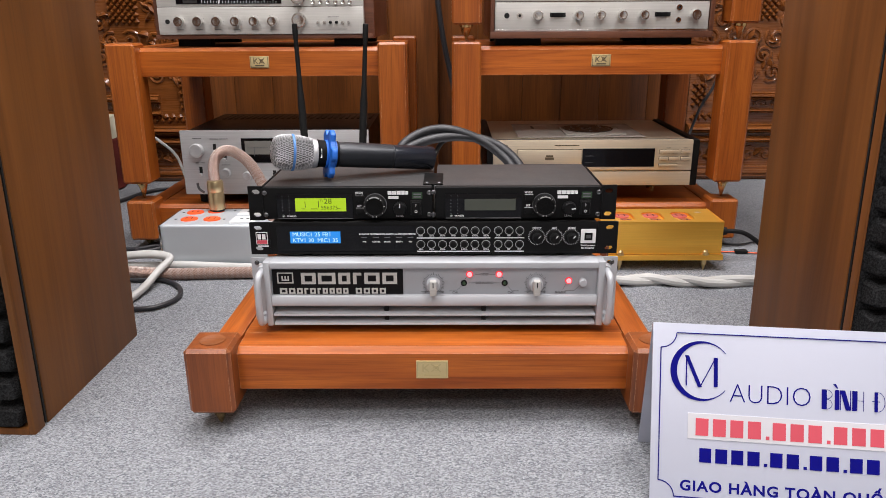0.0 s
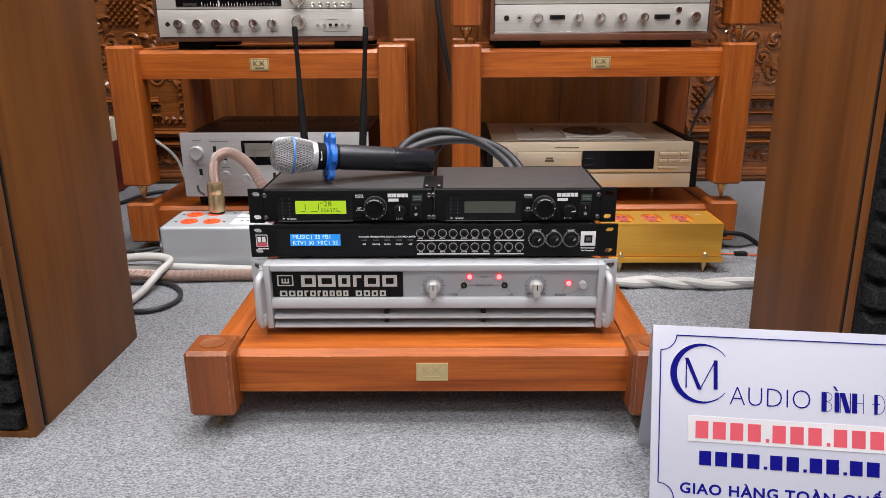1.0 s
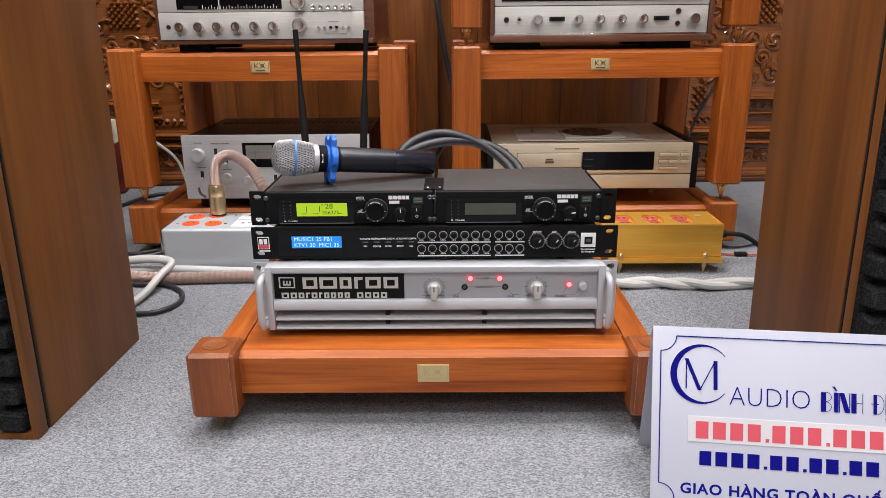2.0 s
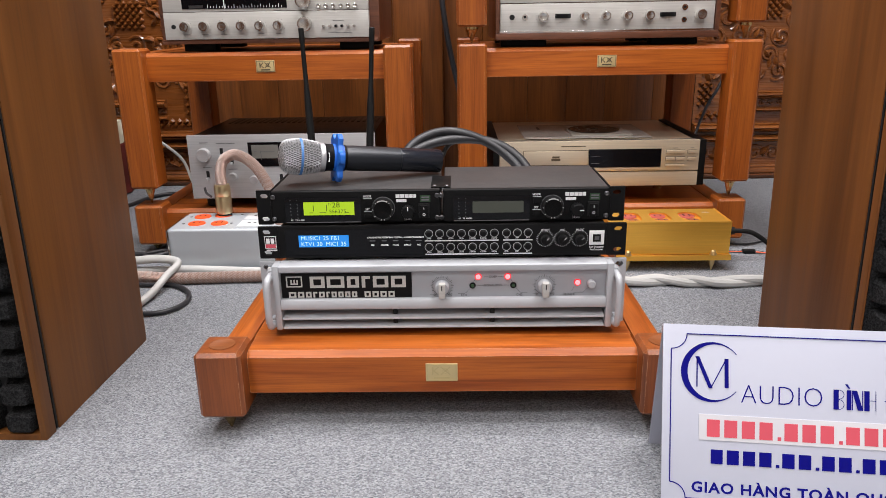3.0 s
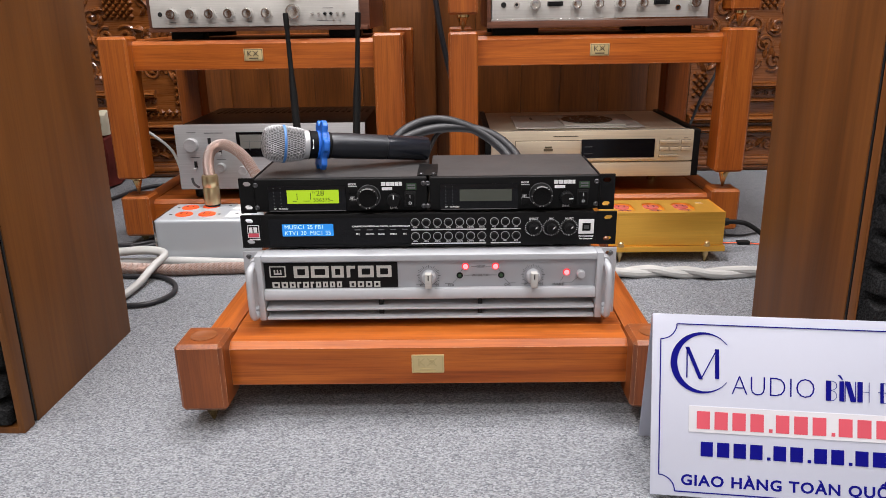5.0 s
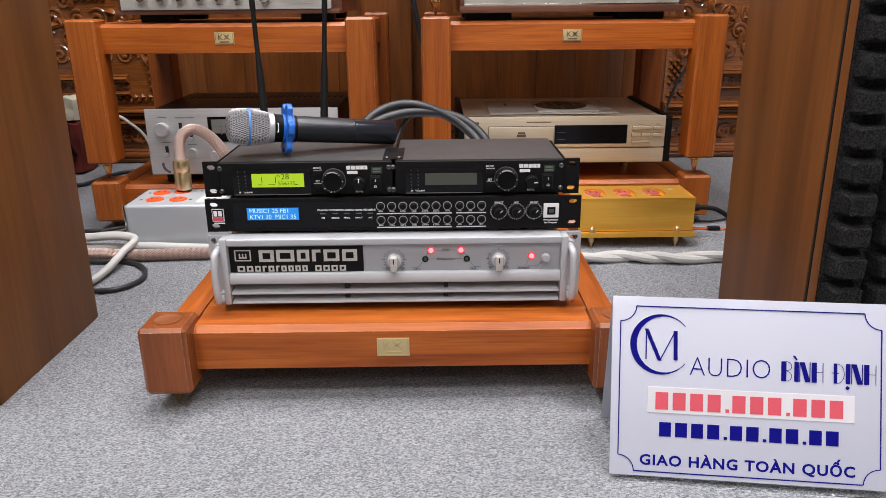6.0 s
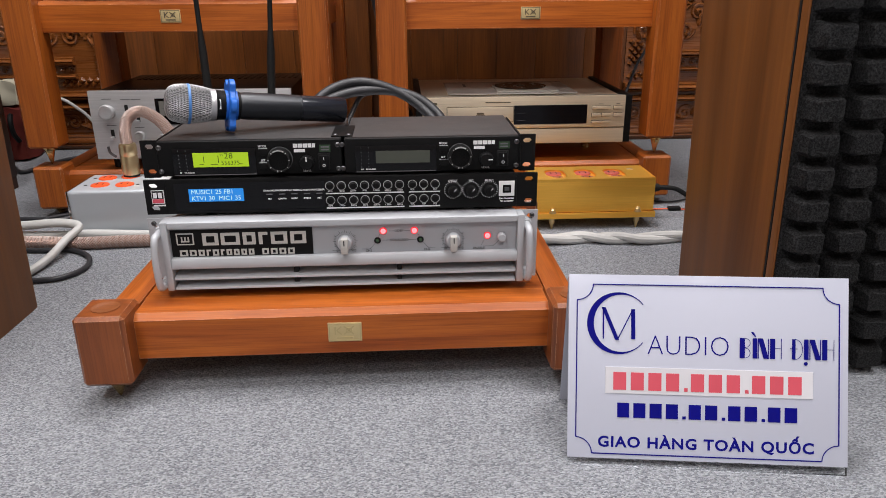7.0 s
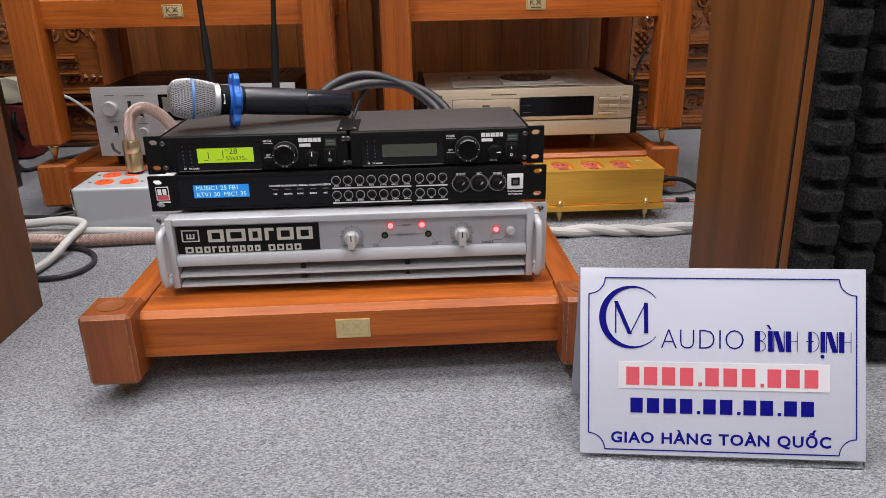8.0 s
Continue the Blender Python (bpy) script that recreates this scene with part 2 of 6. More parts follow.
# Weak red emission that stands in for the halo of a lit lamp.
RED_HALO = glow("red_halo_glow", (1.0, 0.03, 0.05), 0.75, (0.3, 0.02, 0.02))
LED_OFF = paint("unlit_led", (0.03, 0.06, 0.03), 0.2)
# Glow for the added, unseen ceiling panels.
PANEL_GLOW = glow("added_led_panel", (1.0, 0.96, 0.9), 2.0)

# ---- building helpers ----
def box(bm, x0, x1, y0, y1, z0, z1, bev=0.0, seg=2):
    r = bmesh.ops.create_cube(bm, size=1)
    vs = r["verts"]
    bmesh.ops.scale(bm, vec=(x1 - x0, y1 - y0, z1 - z0), verts=vs)
    bmesh.ops.translate(bm, vec=((x0 + x1) / 2, (y0 + y1) / 2, (z0 + z1) / 2), verts=vs)
    if bev:
        es = list({e for v in vs for e in v.link_edges})
        bmesh.ops.bevel(bm, geom=es, offset=bev, segments=seg, affect="EDGES", profile=0.6)
    return bm


def cone(bm, c, r1, r2, h, axis="z", seg=24):
    """A frustum from c (radius r1) to c + h along the axis (radius r2)."""
    r = bmesh.ops.create_cone(bm, cap_ends=True, segments=seg, radius1=r1, radius2=r2, depth=abs(h))
    vs = r["verts"]
    if h < 0:
        bmesh.ops.rotate(bm, cent=(0, 0, 0), matrix=Matrix.Rotation(math.pi, 3, "X"), verts=vs)
    bmesh.ops.translate(bm, vec=(0, 0, h / 2), verts=vs)
    if axis == "y":
        bmesh.ops.rotate(bm, cent=(0, 0, 0), matrix=Matrix.Rotation(-math.pi / 2, 3, "X"), verts=vs)
    if axis == "x":
        bmesh.ops.rotate(bm, cent=(0, 0, 0), matrix=Matrix.Rotation(math.pi / 2, 3, "Y"), verts=vs)
    bmesh.ops.translate(bm, vec=c, verts=vs)
    return bm


def lathe(bm, profile, seg=32, m=None):
    """Profile of (radius, height) pairs turned round z, then moved by m."""
    rings = []
    for r, z in profile:
        if r < 1e-6:
            rings.append([bm.verts.new((0, 0, z))])
        else:
            rings.append([bm.verts.new((r * math.cos(2 * math.pi * k / seg), r * math.sin(2 * math.pi * k / seg), z)) for k in range(seg)])
    for a, b in zip(rings, rings[1:]):
        for k in range(seg):
            q = [a[k % len(a)], a[(k + 1) % len(a)], b[(k + 1) % len(b)], b[k % len(b)]]
            q = list(dict.fromkeys(q))
            if len(q) > 2:
                bm.faces.new(q)
    if m is not None:
        bmesh.ops.transform(bm, matrix=m, verts=[v for ring in rings for v in ring])
    return bm


def tube(bm, pts, r, seg=10, steps=8, closed=False, flat=1.0):
    """A round cable along a smooth line through pts."""
    P = [Vector(p) for p in pts]
    line = []
    n = len(P)
    for i in range(n if closed else n - 1):
        p0, p1 = P[i - 1] if (i or closed) else P[0], P[i]
        p2, p3 = P[(i + 1) % n], P[(i + 2) % n] if (closed or i + 2 < n) else P[-1]
        for k in range(steps):
            u = k / steps
            line.append(0.5 * (2 * p1 + (p2 - p0) * u + (2 * p0 - 5 * p1 + 4 * p2 - p3) * u * u + (3 * p1 - p0 - 3 * p2 + p3) * u ** 3))
    if not closed:
        line.append(P[-1])
    rings, side = [], None
    for i, p in enumerate(line):
        a = line[i - 1] if (i or closed) else p
        b = line[(i + 1) % len(line)] if (closed or i + 1 < len(line)) else p
        d = (b - a).normalized()
        if side is None:
            side = d.orthogonal().normalized()
        side = (side - d * side.dot(d)).normalized()
        up = d.cross(side)
        rings.append([bm.verts.new(p + r * (side * math.cos(2 * math.pi * k / seg) + up * math.sin(2 * math.pi * k / seg) * flat)) for k in range(seg)])
    pairs = list(zip(rings, rings[1:])) + ([(rings[-1], rings[0])] if closed else [])
    for a, b in pairs:
        for k in range(seg):
            bm.faces.new((a[k], a[(k + 1) % seg], b[(k + 1) % seg], b[k]))
    if not closed:
        bm.faces.new(rings[0][::-1])
        bm.faces.new(rings[-1])
    return bm


def mesh_of(name, bm, material, smooth=35):
    me = bpy.data.meshes.new(name)
    bmesh.ops.recalc_face_normals(bm, faces=bm.faces)
    for e in bm.edges:
        e.smooth = len(e.link_faces) == 2 and e.calc_face_angle(0) < radians(smooth)
    for f in bm.faces:
        f.smooth = True
    bm.to_mesh(me)
    bm.free()
    me.materials.append(material)
    return me


def part(name, bm, material, parent=None, label=""):
    ob = new(name, mesh_of(name, bm, material))
    ob.parent = parent
    return tagged(ob, label)


def thing(name, m, label, category, group=""):
    ob = new(name)
    ob.empty_display_size = 0.05
    ob.matrix_world = m
    return tagged(ob, label, category, group)


def single(name, bm, material, label, category, m=None, group="", kind=""):
    ob = new(name, mesh_of(name, bm, material))
    if m is not None:
        ob.matrix_world = m
    return tagged(ob, label, category, group, kind)


def B():
    return bmesh.new()


def bx(*a, **k):
    return box(B(), *a, **k)


def lettering(name, words, size, material, parent, m, align="CENTER", label="", bold=0.0, wide=1.0, space=1.0):
    """Flat raised words in the built-in font, lying in the local xz plane, facing -y."""
    cu = bpy.data.curves.new(name, "FONT")
    cu.body, cu.size, cu.align_x, cu.align_y = words, size, align, "CENTER"
    cu.extrude, cu.offset, cu.space_character = 0.00012, bold or (0.00009 if name == "legend" else 0.0), space
    cu.resolution_u = 3
    tmp = bpy.data.objects.new(name, cu)
    scene.collection.objects.link(tmp)
    me = bpy.data.meshes.new_from_object(tmp.evaluated_get(bpy.context.evaluated_depsgraph_get()))
    bpy.data.objects.remove(tmp)
    bpy.data.curves.remove(cu)
    me.transform(Matrix.Diagonal((wide, 1, 1, 1)))
    me.materials.clear()
    me.materials.append(material)
    ob = new(name, me)
    ob.parent = parent
    ob.matrix_basis = m @ pose(0, 0, 0, 90)
    return tagged(ob, label)


# ---- room ----
def structure(name, bm, material, label):
    return single(name, bm, material, label, name.split("_")[0], kind="structure")


structure("floor", bx(-3.2, 3.2, -3.2, 2.34, -0.1, 0), CARPET, "grey heathered loop-pile carpet covering the floor")
# Ceiling, south, east and west walls are unseen, added to close the room.
structure("ceiling", bx(-3.2, 3.2, -3.2, 2.48, 2.8, 2.9), PLASTER, "assumed unseen ceiling, plain white plaster")
structure("wall_south", bx(-3.2, 3.2, -3.3, -3.2, 0, 2.8), WALL_PAINT, "assumed unseen wall behind the camera, plain tan")
structure("wall_east", bx(3.2, 3.3, -3.3, 2.48, 0, 2.8), WALL_PAINT, "assumed unseen side wall, plain tan")
structure("wall_west", bx(-3.3, -3.2, -3.3, 2.48, 0, 2.8), WALL_PAINT, "assumed unseen side wall, plain tan")
wall_north = structure("wall_north", bx(-3.2, 3.2, 2.36, 2.48, 0, 2.8), PLANK, "brown varnished wood panelled wall with carved sections")
# Bodies for the added ceiling lamps, all out of view.
for px, py, watts in ADDED_PANELS:
    lp = thing("added_ceiling_light", pose(px, py, 2.765), "added unseen square white LED ceiling panel, lit", "ceiling light", "ceiling lights")
    part("frame", box(box(box(box(B(), -0.33, 0.33, -0.33, -0.305, 0, 0.035), -0.33, 0.33, 0.305, 0.33, 0, 0.035), -0.33, -0.305, -0.305, 0.305, 0, 0.035), 0.305, 0.33, -0.305, 0.305, 0, 0.035), WHITE, lp)
    part("diffuser", bx(-0.305, 0.305, -0.305, 0.305, 0.012, 0.02), PANEL_GLOW, lp)

# ---- audio rack modules ----


def spike_bm(h, r=0.013):
    bm = B()
    lathe(bm, [(0, h), (r, h), (r, h - 0.006), (r * 0.8, h - 0.008), (0.0022, 0.003), (0, 0)], 20)
    return bm


def leg_bm(w, z0, z1):
    return box(B(), -w / 2, w / 2, -w / 2, w / 2, z0, z1, 0.0045, 1)


def chamfered_beam(x0, x1, y0, y1, z0, z1, c=0.0075, e=0.0015):
    """A rail whose upper front edge is planed off."""
    prof = [(y0 + e, z0), (y0, z0 + e), (y0, z1 - c), (y0 + c, z1), (y1, z1), (y1, z0)]
    bm = B()
    a = [bm.verts.new((x0, p[0], p[1])) for p in prof]
    b = [bm.verts.new((x1, p[0], p[1])) for p in prof]
    for k in range(len(prof)):
        bm.faces.new((a[k], a[(k + 1) % len(prof)], b[(k + 1) % len(prof)], b[k]))
    bm.faces.new(a)
    bm.faces.new(b[::-1])
    return bm


def rack_module(name, label, m, width, depth, leg_z, beam_z, group, LEG=0.0622, spike=0.03, plate=True):
    """Four square legs on brass spikes, front, back and side beams, a top board; width is between the legs."""
    th = thing(name, m, label, "audio rack", group)
    z0, z1 = leg_z
    b0, b1 = beam_z
    w = width / 2
    inset = 0.030
    for sx in (-1, 1):
        for y in (LEG / 2, depth - LEG / 2):
            lg = part("leg", leg_bm(LEG, z0, z1), WOOD_LEG if LEG < 0.06 else WOOD_Z, th)
            lg.matrix_basis = pose(sx * (w + LEG / 2), y, 0)
            sp = part("spike", spike_bm(spike), SPIKE, lg, "pointed brass spike foot")
            sp.matrix_basis = pose(0, 0, z0 - spike + 0.0005)
            bm = lathe(B(), [(0.0165, 0.0004), (0.0163, 0.0011), (0.0142, 0.0011), (0.0130, 0.0004), (0, 0.0003)], 28)
            cp = part("spike_cup", bm, WOOD_PLUG, lg, "round wood plug set into the leg")
            cp.matrix_basis = pose(0, 0, z1)
    part("front_beam", chamfered_beam(-w, w, inset, inset + 0.05, b0, b1), WOOD_X, th)
    part("back_beam", bx(-w, w, depth - inset - 0.05, depth - inset, b0, b1, bev=0.0025), WOOD_X, th)
    for sx in (-1, 1):
        xa, xb = sorted((sx * (w + 0.004), sx * (w + LEG - 0.0195)))
        part("side_beam", bx(xa, xb, LEG, depth - LEG, b0, b1, bev=0.0025), WOOD_Y, th)
    part("top_board", bx(-w - 0.003, w + 0.003, inset + 0.051, depth - inset - 0.051, b1 - 0.024, b1 - 0.0015, bev=0.001), WOOD_X, th)
    if plate:
        pl = part("name_plate", bx(-0.0205, 0.0205, inset - 0.0015, inset + 0.001, (b0 + b1) / 2 - 0.0125, (b0 + b1) / 2 + 0.0125, bev=0.0006), BRASS_DULL, th, "small embossed brass plate")
        bm = B()
        zc, ye = (b0 + b1) / 2, inset - 0.0019
        for xa, xb, za, zb in ((-0.019, 0.019, 0.0105, 0.0113), (-0.019, 0.019, -0.0113, -0.0105), (-0.0190, -0.0182, -0.0105, 0.0105), (0.0182, 0.0190, -0.0105, 0.0105),
                               (-0.0125, -0.0105, -0.003, 0.008), (-0.010, 0.010, -0.0085, -0.0062)):
            box(bm, xa, xb, ye, inset - 0.0014, zc + za, zc + zb)
        for x0, z0, x1, z1 in ((-0.010, 0.0025, -0.004, 0.008), (-0.010, 0.0025, -0.004, -0.003), (-0.001, 0.008, 0.011, -0.003), (-0.001, -0.003, 0.011, 0.008)):
            d = Vector((x1 - x0, 0, z1 - z0))
            n = d.normalized().cross(Vector((0, 1, 0))) * 0.0008
            bm.faces.new([bm.verts.new((x0 + k * d.x + q * n.x, ye, zc + z0 + k * d.z + q * n.z)) for k, q in ((0, 1), (1, 1), (1, -1), (0, -1))])
        lathe(bm, [(0.0028, 0), (0.0028, 0.0006), (0.0038, 0.0006), (0.0038, 0)], 20, pose(0.005, inset - 0.0014, zc + 0.0025, 90))
        part("emboss", bm, BRASS_DARK if LEG < 0.06 else GAP_BROWN, pl, "worn darkened mark")
    return th


rack_module("audio_platform", "low reddish-brown teak equipment platform on brass spikes, on the carpet", pose(-0.002, 0.829, 0),
            0.50, 0.49, (0.029, 0.1192), (0.0487, 0.107), "teak audio racks", LEG=0.0585)
# back racks: a low base module and a tall module standing on it by spikes
LX, RX, RY = -0.3912, 0.3468, 1.606
for cx, tag in ((LX, "silver amplifier"), (RX, "champagne disc player")):
    rack_module("audio_platform", "low teak rack base carrying the " + tag, pose(cx, RY, 0), 0.518, 0.49,
                (0.022, 0.1135), (0.036, 0.098), "teak audio racks", plate=False, spike=0.023)
    rack_module("audio_rack", "tall teak rack shelf over the " + tag + ", on brass spikes", pose(cx, RY, 0), 0.518, 0.49,
                (0.1535, 0.4568), (0.3853, 0.4465), "teak audio racks", spike=0.0402)
top = rack_module("audio_rack", "upper teak rack shelf standing on brass spikes on the rack below", pose(RX, RY, 0), 0.518, 0.49,
                  (0.491, 0.80), (0.735, 0.797), "teak audio racks", spike=0.0344)


# ---- loudspeakers ----
def foam_grille(x0, x1, z0, z1, y, pitch_x=0.046, pitch_z=0.0385, depth=0.024):
    """Egg-crate foam sheet: rounded square blocks standing out from a sheet."""
    bm = box(B(), x0, x1, y + depth, y + depth + 0.014, z0, z1)
    rng = random.Random(5)
    nx, nz = int((x1 - x0) / pitch_x), int((z1 - z0) / pitch_z)
    px, pz = (x1 - x0) / nx, (z1 - z0) / nz
    for i in range(nx):
        for k in range(nz):
            cx, cz = x0 + (i + 0.5) * px, z0 + (k + 0.5) * pz
            sx, sz = px * 0.355, pz * 0.325
            j = lambda a=0.0012: rng.uniform(-a, a)
            ring = []
            for s, yy in ((1.25, y + depth + 0.001), (1.06, y + depth * 0.5), (1.0, y + 0.004 + j()), (0.86, y + j())):
                q = []
                for a, b in ((-1, -0.75), (-0.8, -1), (0.8, -1), (1, -0.75), (1, 0.75), (0.8, 1), (-0.8, 1), (-1, 0.75)):
                    q.append(bm.verts.new((cx + a * sx * s + j(), yy, cz + b * sz * s + j())))
                ring.append(q)
            for r0, r1 in zip(ring, ring[1:]):
                for n in range(8):
                    bm.faces.new((r0[n], r0[(n + 1) % 8], r1[(n + 1) % 8], r1[n]))
            bm.faces.new(ring[-1])
    return bm


def loudspeaker(m, width, depth, height, inner, veneer, label, frame_y, frame_d, foam_y, inset):
    """Cabinet with its seen side at local x=0; inner=+1: that side is its right. The front faces -y."""
    th = thing("loudspeaker", m, label, "loudspeaker", "floor loudspeakers")
    xa, xb = (-width, 0.0) if inner > 0 else (0.0, width)
    f0, f1 = frame_y, frame_y + frame_d
    part("cabinet", bx(xa, xb, f1 + 0.008, depth, 0, height, bev=0.002), veneer, th)
    # Two near-black fillers paint the shade of the seam behind the grille frame.
    part("gasket", bx(xa + 0.0015, xb - 0.0015, f1 + 0.0045, f1 + 0.0078, 0.002, height - 0.002), DARK, th, "near-black strip for the shade in the grille seam")
    part("baffle", bx(xa + 0.014, xb - 0.014, f1 - 0.0005, f1 + 0.0044, 0.012, height - 0.012), DARK, th, "dark recessed shadow gap")
    w = inset
    bm = B()
    box(bm, xa, xa + w, f0, f1, 0, height, 0.0015)
    box(bm, xb - w, xb, f0, f1, 0, height, 0.0015)
    box(bm, xa + w, xb - w, f0, f1, 0, w)
    box(bm, xa + w, xb - w, f0, f1, height - w, height)
    part("grille_frame", bm, veneer, th, "thin veneered grille frame")
    part("foam_grille", foam_grille(xa + w, xb - w, w * 0.4, height - w, foam_y), FOAM, th, "black egg-crate acoustic foam front")
    return th


loudspeaker(pose(-0.5122, 0.826, 0, 0, 0.98, -1.0), 0.36, 0.309, 0.80, 1, VENEER, "large floor loudspeaker with brown walnut veneer and black foam front", 0.002, 0.0225, 0.001, 0.0085)
loudspeaker(pose(0.5313, 0.836, 0, 0, -1.1, 0), 0.36, 0.329, 0.80, -1, VENEER_STRIPE, "large floor loudspeaker with striped brown veneer and black foam front", 0.034, 0.0155, 0.008, 0.003)

# ---- helpers for equipment built in place ----
WORLD = {}


def thing_at(name, x, y, z, label, category, group=""):
    th = thing(name, pose(x, y, z), label, category, group)
    WORLD[th.name] = pose(x, y, z)
    return th


def wpart(name, bm, material, parent, label=""):
    """A part whose mesh is given in the world's coordinates."""
    ob = part(name, bm, material, parent, label)
    if parent.name in WORLD:
        ob.matrix_parent_inverse = WORLD[parent.name].inverted()
    return ob


def wletters(name, words, size, material, parent, x, y, z, **k):
    ob = lettering(name, words, size, material, parent, pose(x, y, z), **k)
    if parent.name in WORLD:
        ob.matrix_parent_inverse = WORLD[parent.name].inverted()
    return ob


def eared_panel(x0, x1, y0, y1, z0, z1, left=True, right=True, ear=0.026, slot=0.011, slot_h=0.0062, bev=0.0006):
    """Rack panel with two through slots in each ear."""
    bm = B()
    a, b = x0 + (ear if left else 0), x1 - (ear if right else 0)
    box(bm, a, b, y0, y1, z0, z1, bev)
    sz = 0.0075
    for on, e0, e1, inner in ((left, x0, a, 1), (right, b, x1, -1)):
        if not on:
            continue
        s0 = x0 + 0.005 if inner > 0 else x1 - 0.005 - slot
        s1 = s0 + slot
        box(bm, e0, s0, y0, y1, z0, z1)
        box(bm, s1, e1, y0, y1, z0, z1)
        lo, hi = z0 + sz, z1 - sz
        box(bm, s0, s1, y0, y1, z0, lo - slot_h / 2)
        box(bm, s0, s1, y0, y1, lo + slot_h / 2, hi - slot_h / 2)
        box(bm, s0, s1, y0, y1, hi + slot_h / 2, z1)
        for zz in (lo, hi):
            for xs, d in ((s0, 1), (s1, -1)):
                for s in (-1, 1):
                    vs = [bm.verts.new((xs + dx, yy, zz + dz)) for yy in (y0, y1) for dx, dz in ((0, s * slot_h / 2), (d * 0.0024, s * slot_h / 2), (0, s * slot_h * 0.1))]
                    bm.faces.new((vs[0], vs[1], vs[2]))
                    bm.faces.new((vs[3], vs[4], vs[5]))
                    bm.faces.new((vs[1], vs[2], vs[5], vs[4]))
    return bm


def knob(parent, x, y, z, r, depth, material, label="", pointer=None, ribs=0, skirt=0.0, mark_angle=0.0):
    """A turned knob standing out from a panel at y towards the viewer."""
    bm = B()
    prof = [(0, depth), (r * 0.82, depth), (r * 0.93, depth - r * 0.08), (r, depth * 0.6), (r * 1.02, 0)]
    if skirt:
        prof = [(0, depth), (r * 0.82, depth), (r * 0.93, depth - r * 0.1), (r, depth * 0.3), (skirt, depth * 0.22), (skirt, 0)]
    if material in (KNOB_ALU, ALU):
        prof = [(0, depth - 0.0014), (r * 0.55, depth - 0.0008), (r * 0.82, depth - 0.0001), (r * 0.92, depth - 0.0004), (r, depth - 0.0022), (r, depth * 0.35), (r * 0.86, depth * 0.3), (r * 0.86, 0)]
    lathe(bm, prof, ribs * 2 or 28, pose(x, y, z, 90))
    if ribs:
        for k, v in enumerate(bm.verts):
            q = Vector((v.co.x - x, 0, v.co.z - z))
            if r * 0.9 < q.length < r * 1.03 and k % 2:
                v.co -= q * 0.1
    ob = wpart("knob", bm, material, parent, label)
    if pointer is not None:
        bm = B()
        box(bm, -r * 0.07, r * 0.07, y - depth - 0.0004, y - depth + 0.0002, r * 0.25, r * 0.85)
        bmesh.ops.rotate(bm, cent=(0, 0, 0), matrix=Matrix.Rotation(mark_angle, 3, "Y"), verts=bm.verts)
        bmesh.ops.translate(bm, vec=(x, 0, z), verts=bm.verts)
        wpart("pointer", bm, pointer, ob)
    return ob


def disc(bm, x, y, z, r, d=0.001, seg=20):
    return cone(bm, (x, y, z), r, r, -d, "y", seg)


def dial_ticks(parent, x, y, z, r, n, length, material, a0=-140, a1=140, w=0.0006):
    bm = B()
    for k in range(n):
        a = radians(a0 + (a1 - a0) * k / (n - 1))
        b2 = B()
        box(b2, -w / 2, w / 2, y - 0.0003, y + 0.0002, r, r + length)
        bmesh.ops.rotate(b2, cent=(0, 0, 0), matrix=Matrix.Rotation(a, 3, "Y"), verts=b2.verts)
        bmesh.ops.translate(b2, vec=(x, 0, z), verts=b2.verts)
        me = bpy.data.meshes.new("t")
        b2.to_mesh(me)
        b2.free()
        bm.from_mesh(me)
        bpy.data.meshes.remove(me)
    return wpart("dial_scale", bm, material, parent, "printed scale marks")


def screw(parent, x, y, z, r=0.0032, material=None):
    bm = B()
    lathe(bm, [(0, 0.0016), (r * 0.35, 0.0007), (r * 0.6, 0.0017), (r, 0.0008), (r, 0)], 14, pose(x, y, z, 90))
    return wpart("screw", bm, material or STEEL, parent)


# ---- power amplifier ----
def AX(px):
    return 0.01194 + (px - 784) * 0.0007455


def AZ(py):
    return 0.1757 - (py - 500) * 0.000795


FACE_Y = 0.916
amp = thing_at("power_amplifier", 0, 0.93, 0.1056, "light grey rack power amplifier with lit red lamps, on a platform", "amplifier")
wpart("chassis", bx(-0.214, 0.214, 0.938, 1.30, 0.1175, 0.2035, bev=0.001), GREY_PAINT, amp, "plain grey steel case")
face = wpart("face_panel", bx(-0.2145, 0.2145, FACE_Y, 0.938, 0.156, 0.198), FACE_GREY, amp, "satin grey control panel")


def rail(prof, x=0.2145):
    """A straight extrusion along x of a closed (y, z) outline."""
    bm = B()
    a, b = [[bm.verts.new((e, p[0], p[1])) for p in prof] for e in (-x, x)]
    for k in range(len(prof)):
        bm.faces.new((a[k], a[(k + 1) % len(prof)], b[(k + 1) % len(prof)], b[k]))
    bm.faces.new(a)
    bm.faces.new(b[::-1])
    return bm


wpart("top_rail", rail([(0.938, 0.1962), (0.914, 0.1966), (0.9108, 0.1972), (0.9104, 0.2010), (0.9108, 0.2045), (0.9120, 0.2058), (0.9140, 0.2062), (0.938, 0.2062)]), GREY_PAINT, amp, "rounded grey aluminium rail")
wpart("middle_rail", rail([(0.938, 0.1445), (0.911, 0.1448), (0.9090, 0.1454), (0.9085, 0.1470), (0.9087, 0.1540), (0.9106, 0.1580), (0.9130, 0.1590), (0.938, 0.1592)]), GREY_PAINT, amp, "rounded grey aluminium rail")
# Near-black sheet paints the shade between and behind the louvres.
vent = wpart("vent", bx(-0.2135, 0.2135, 0.931, 0.9378, 0.1172, 0.1447), DARK, amp, "air intake behind louvres, painted near-black for its shade")
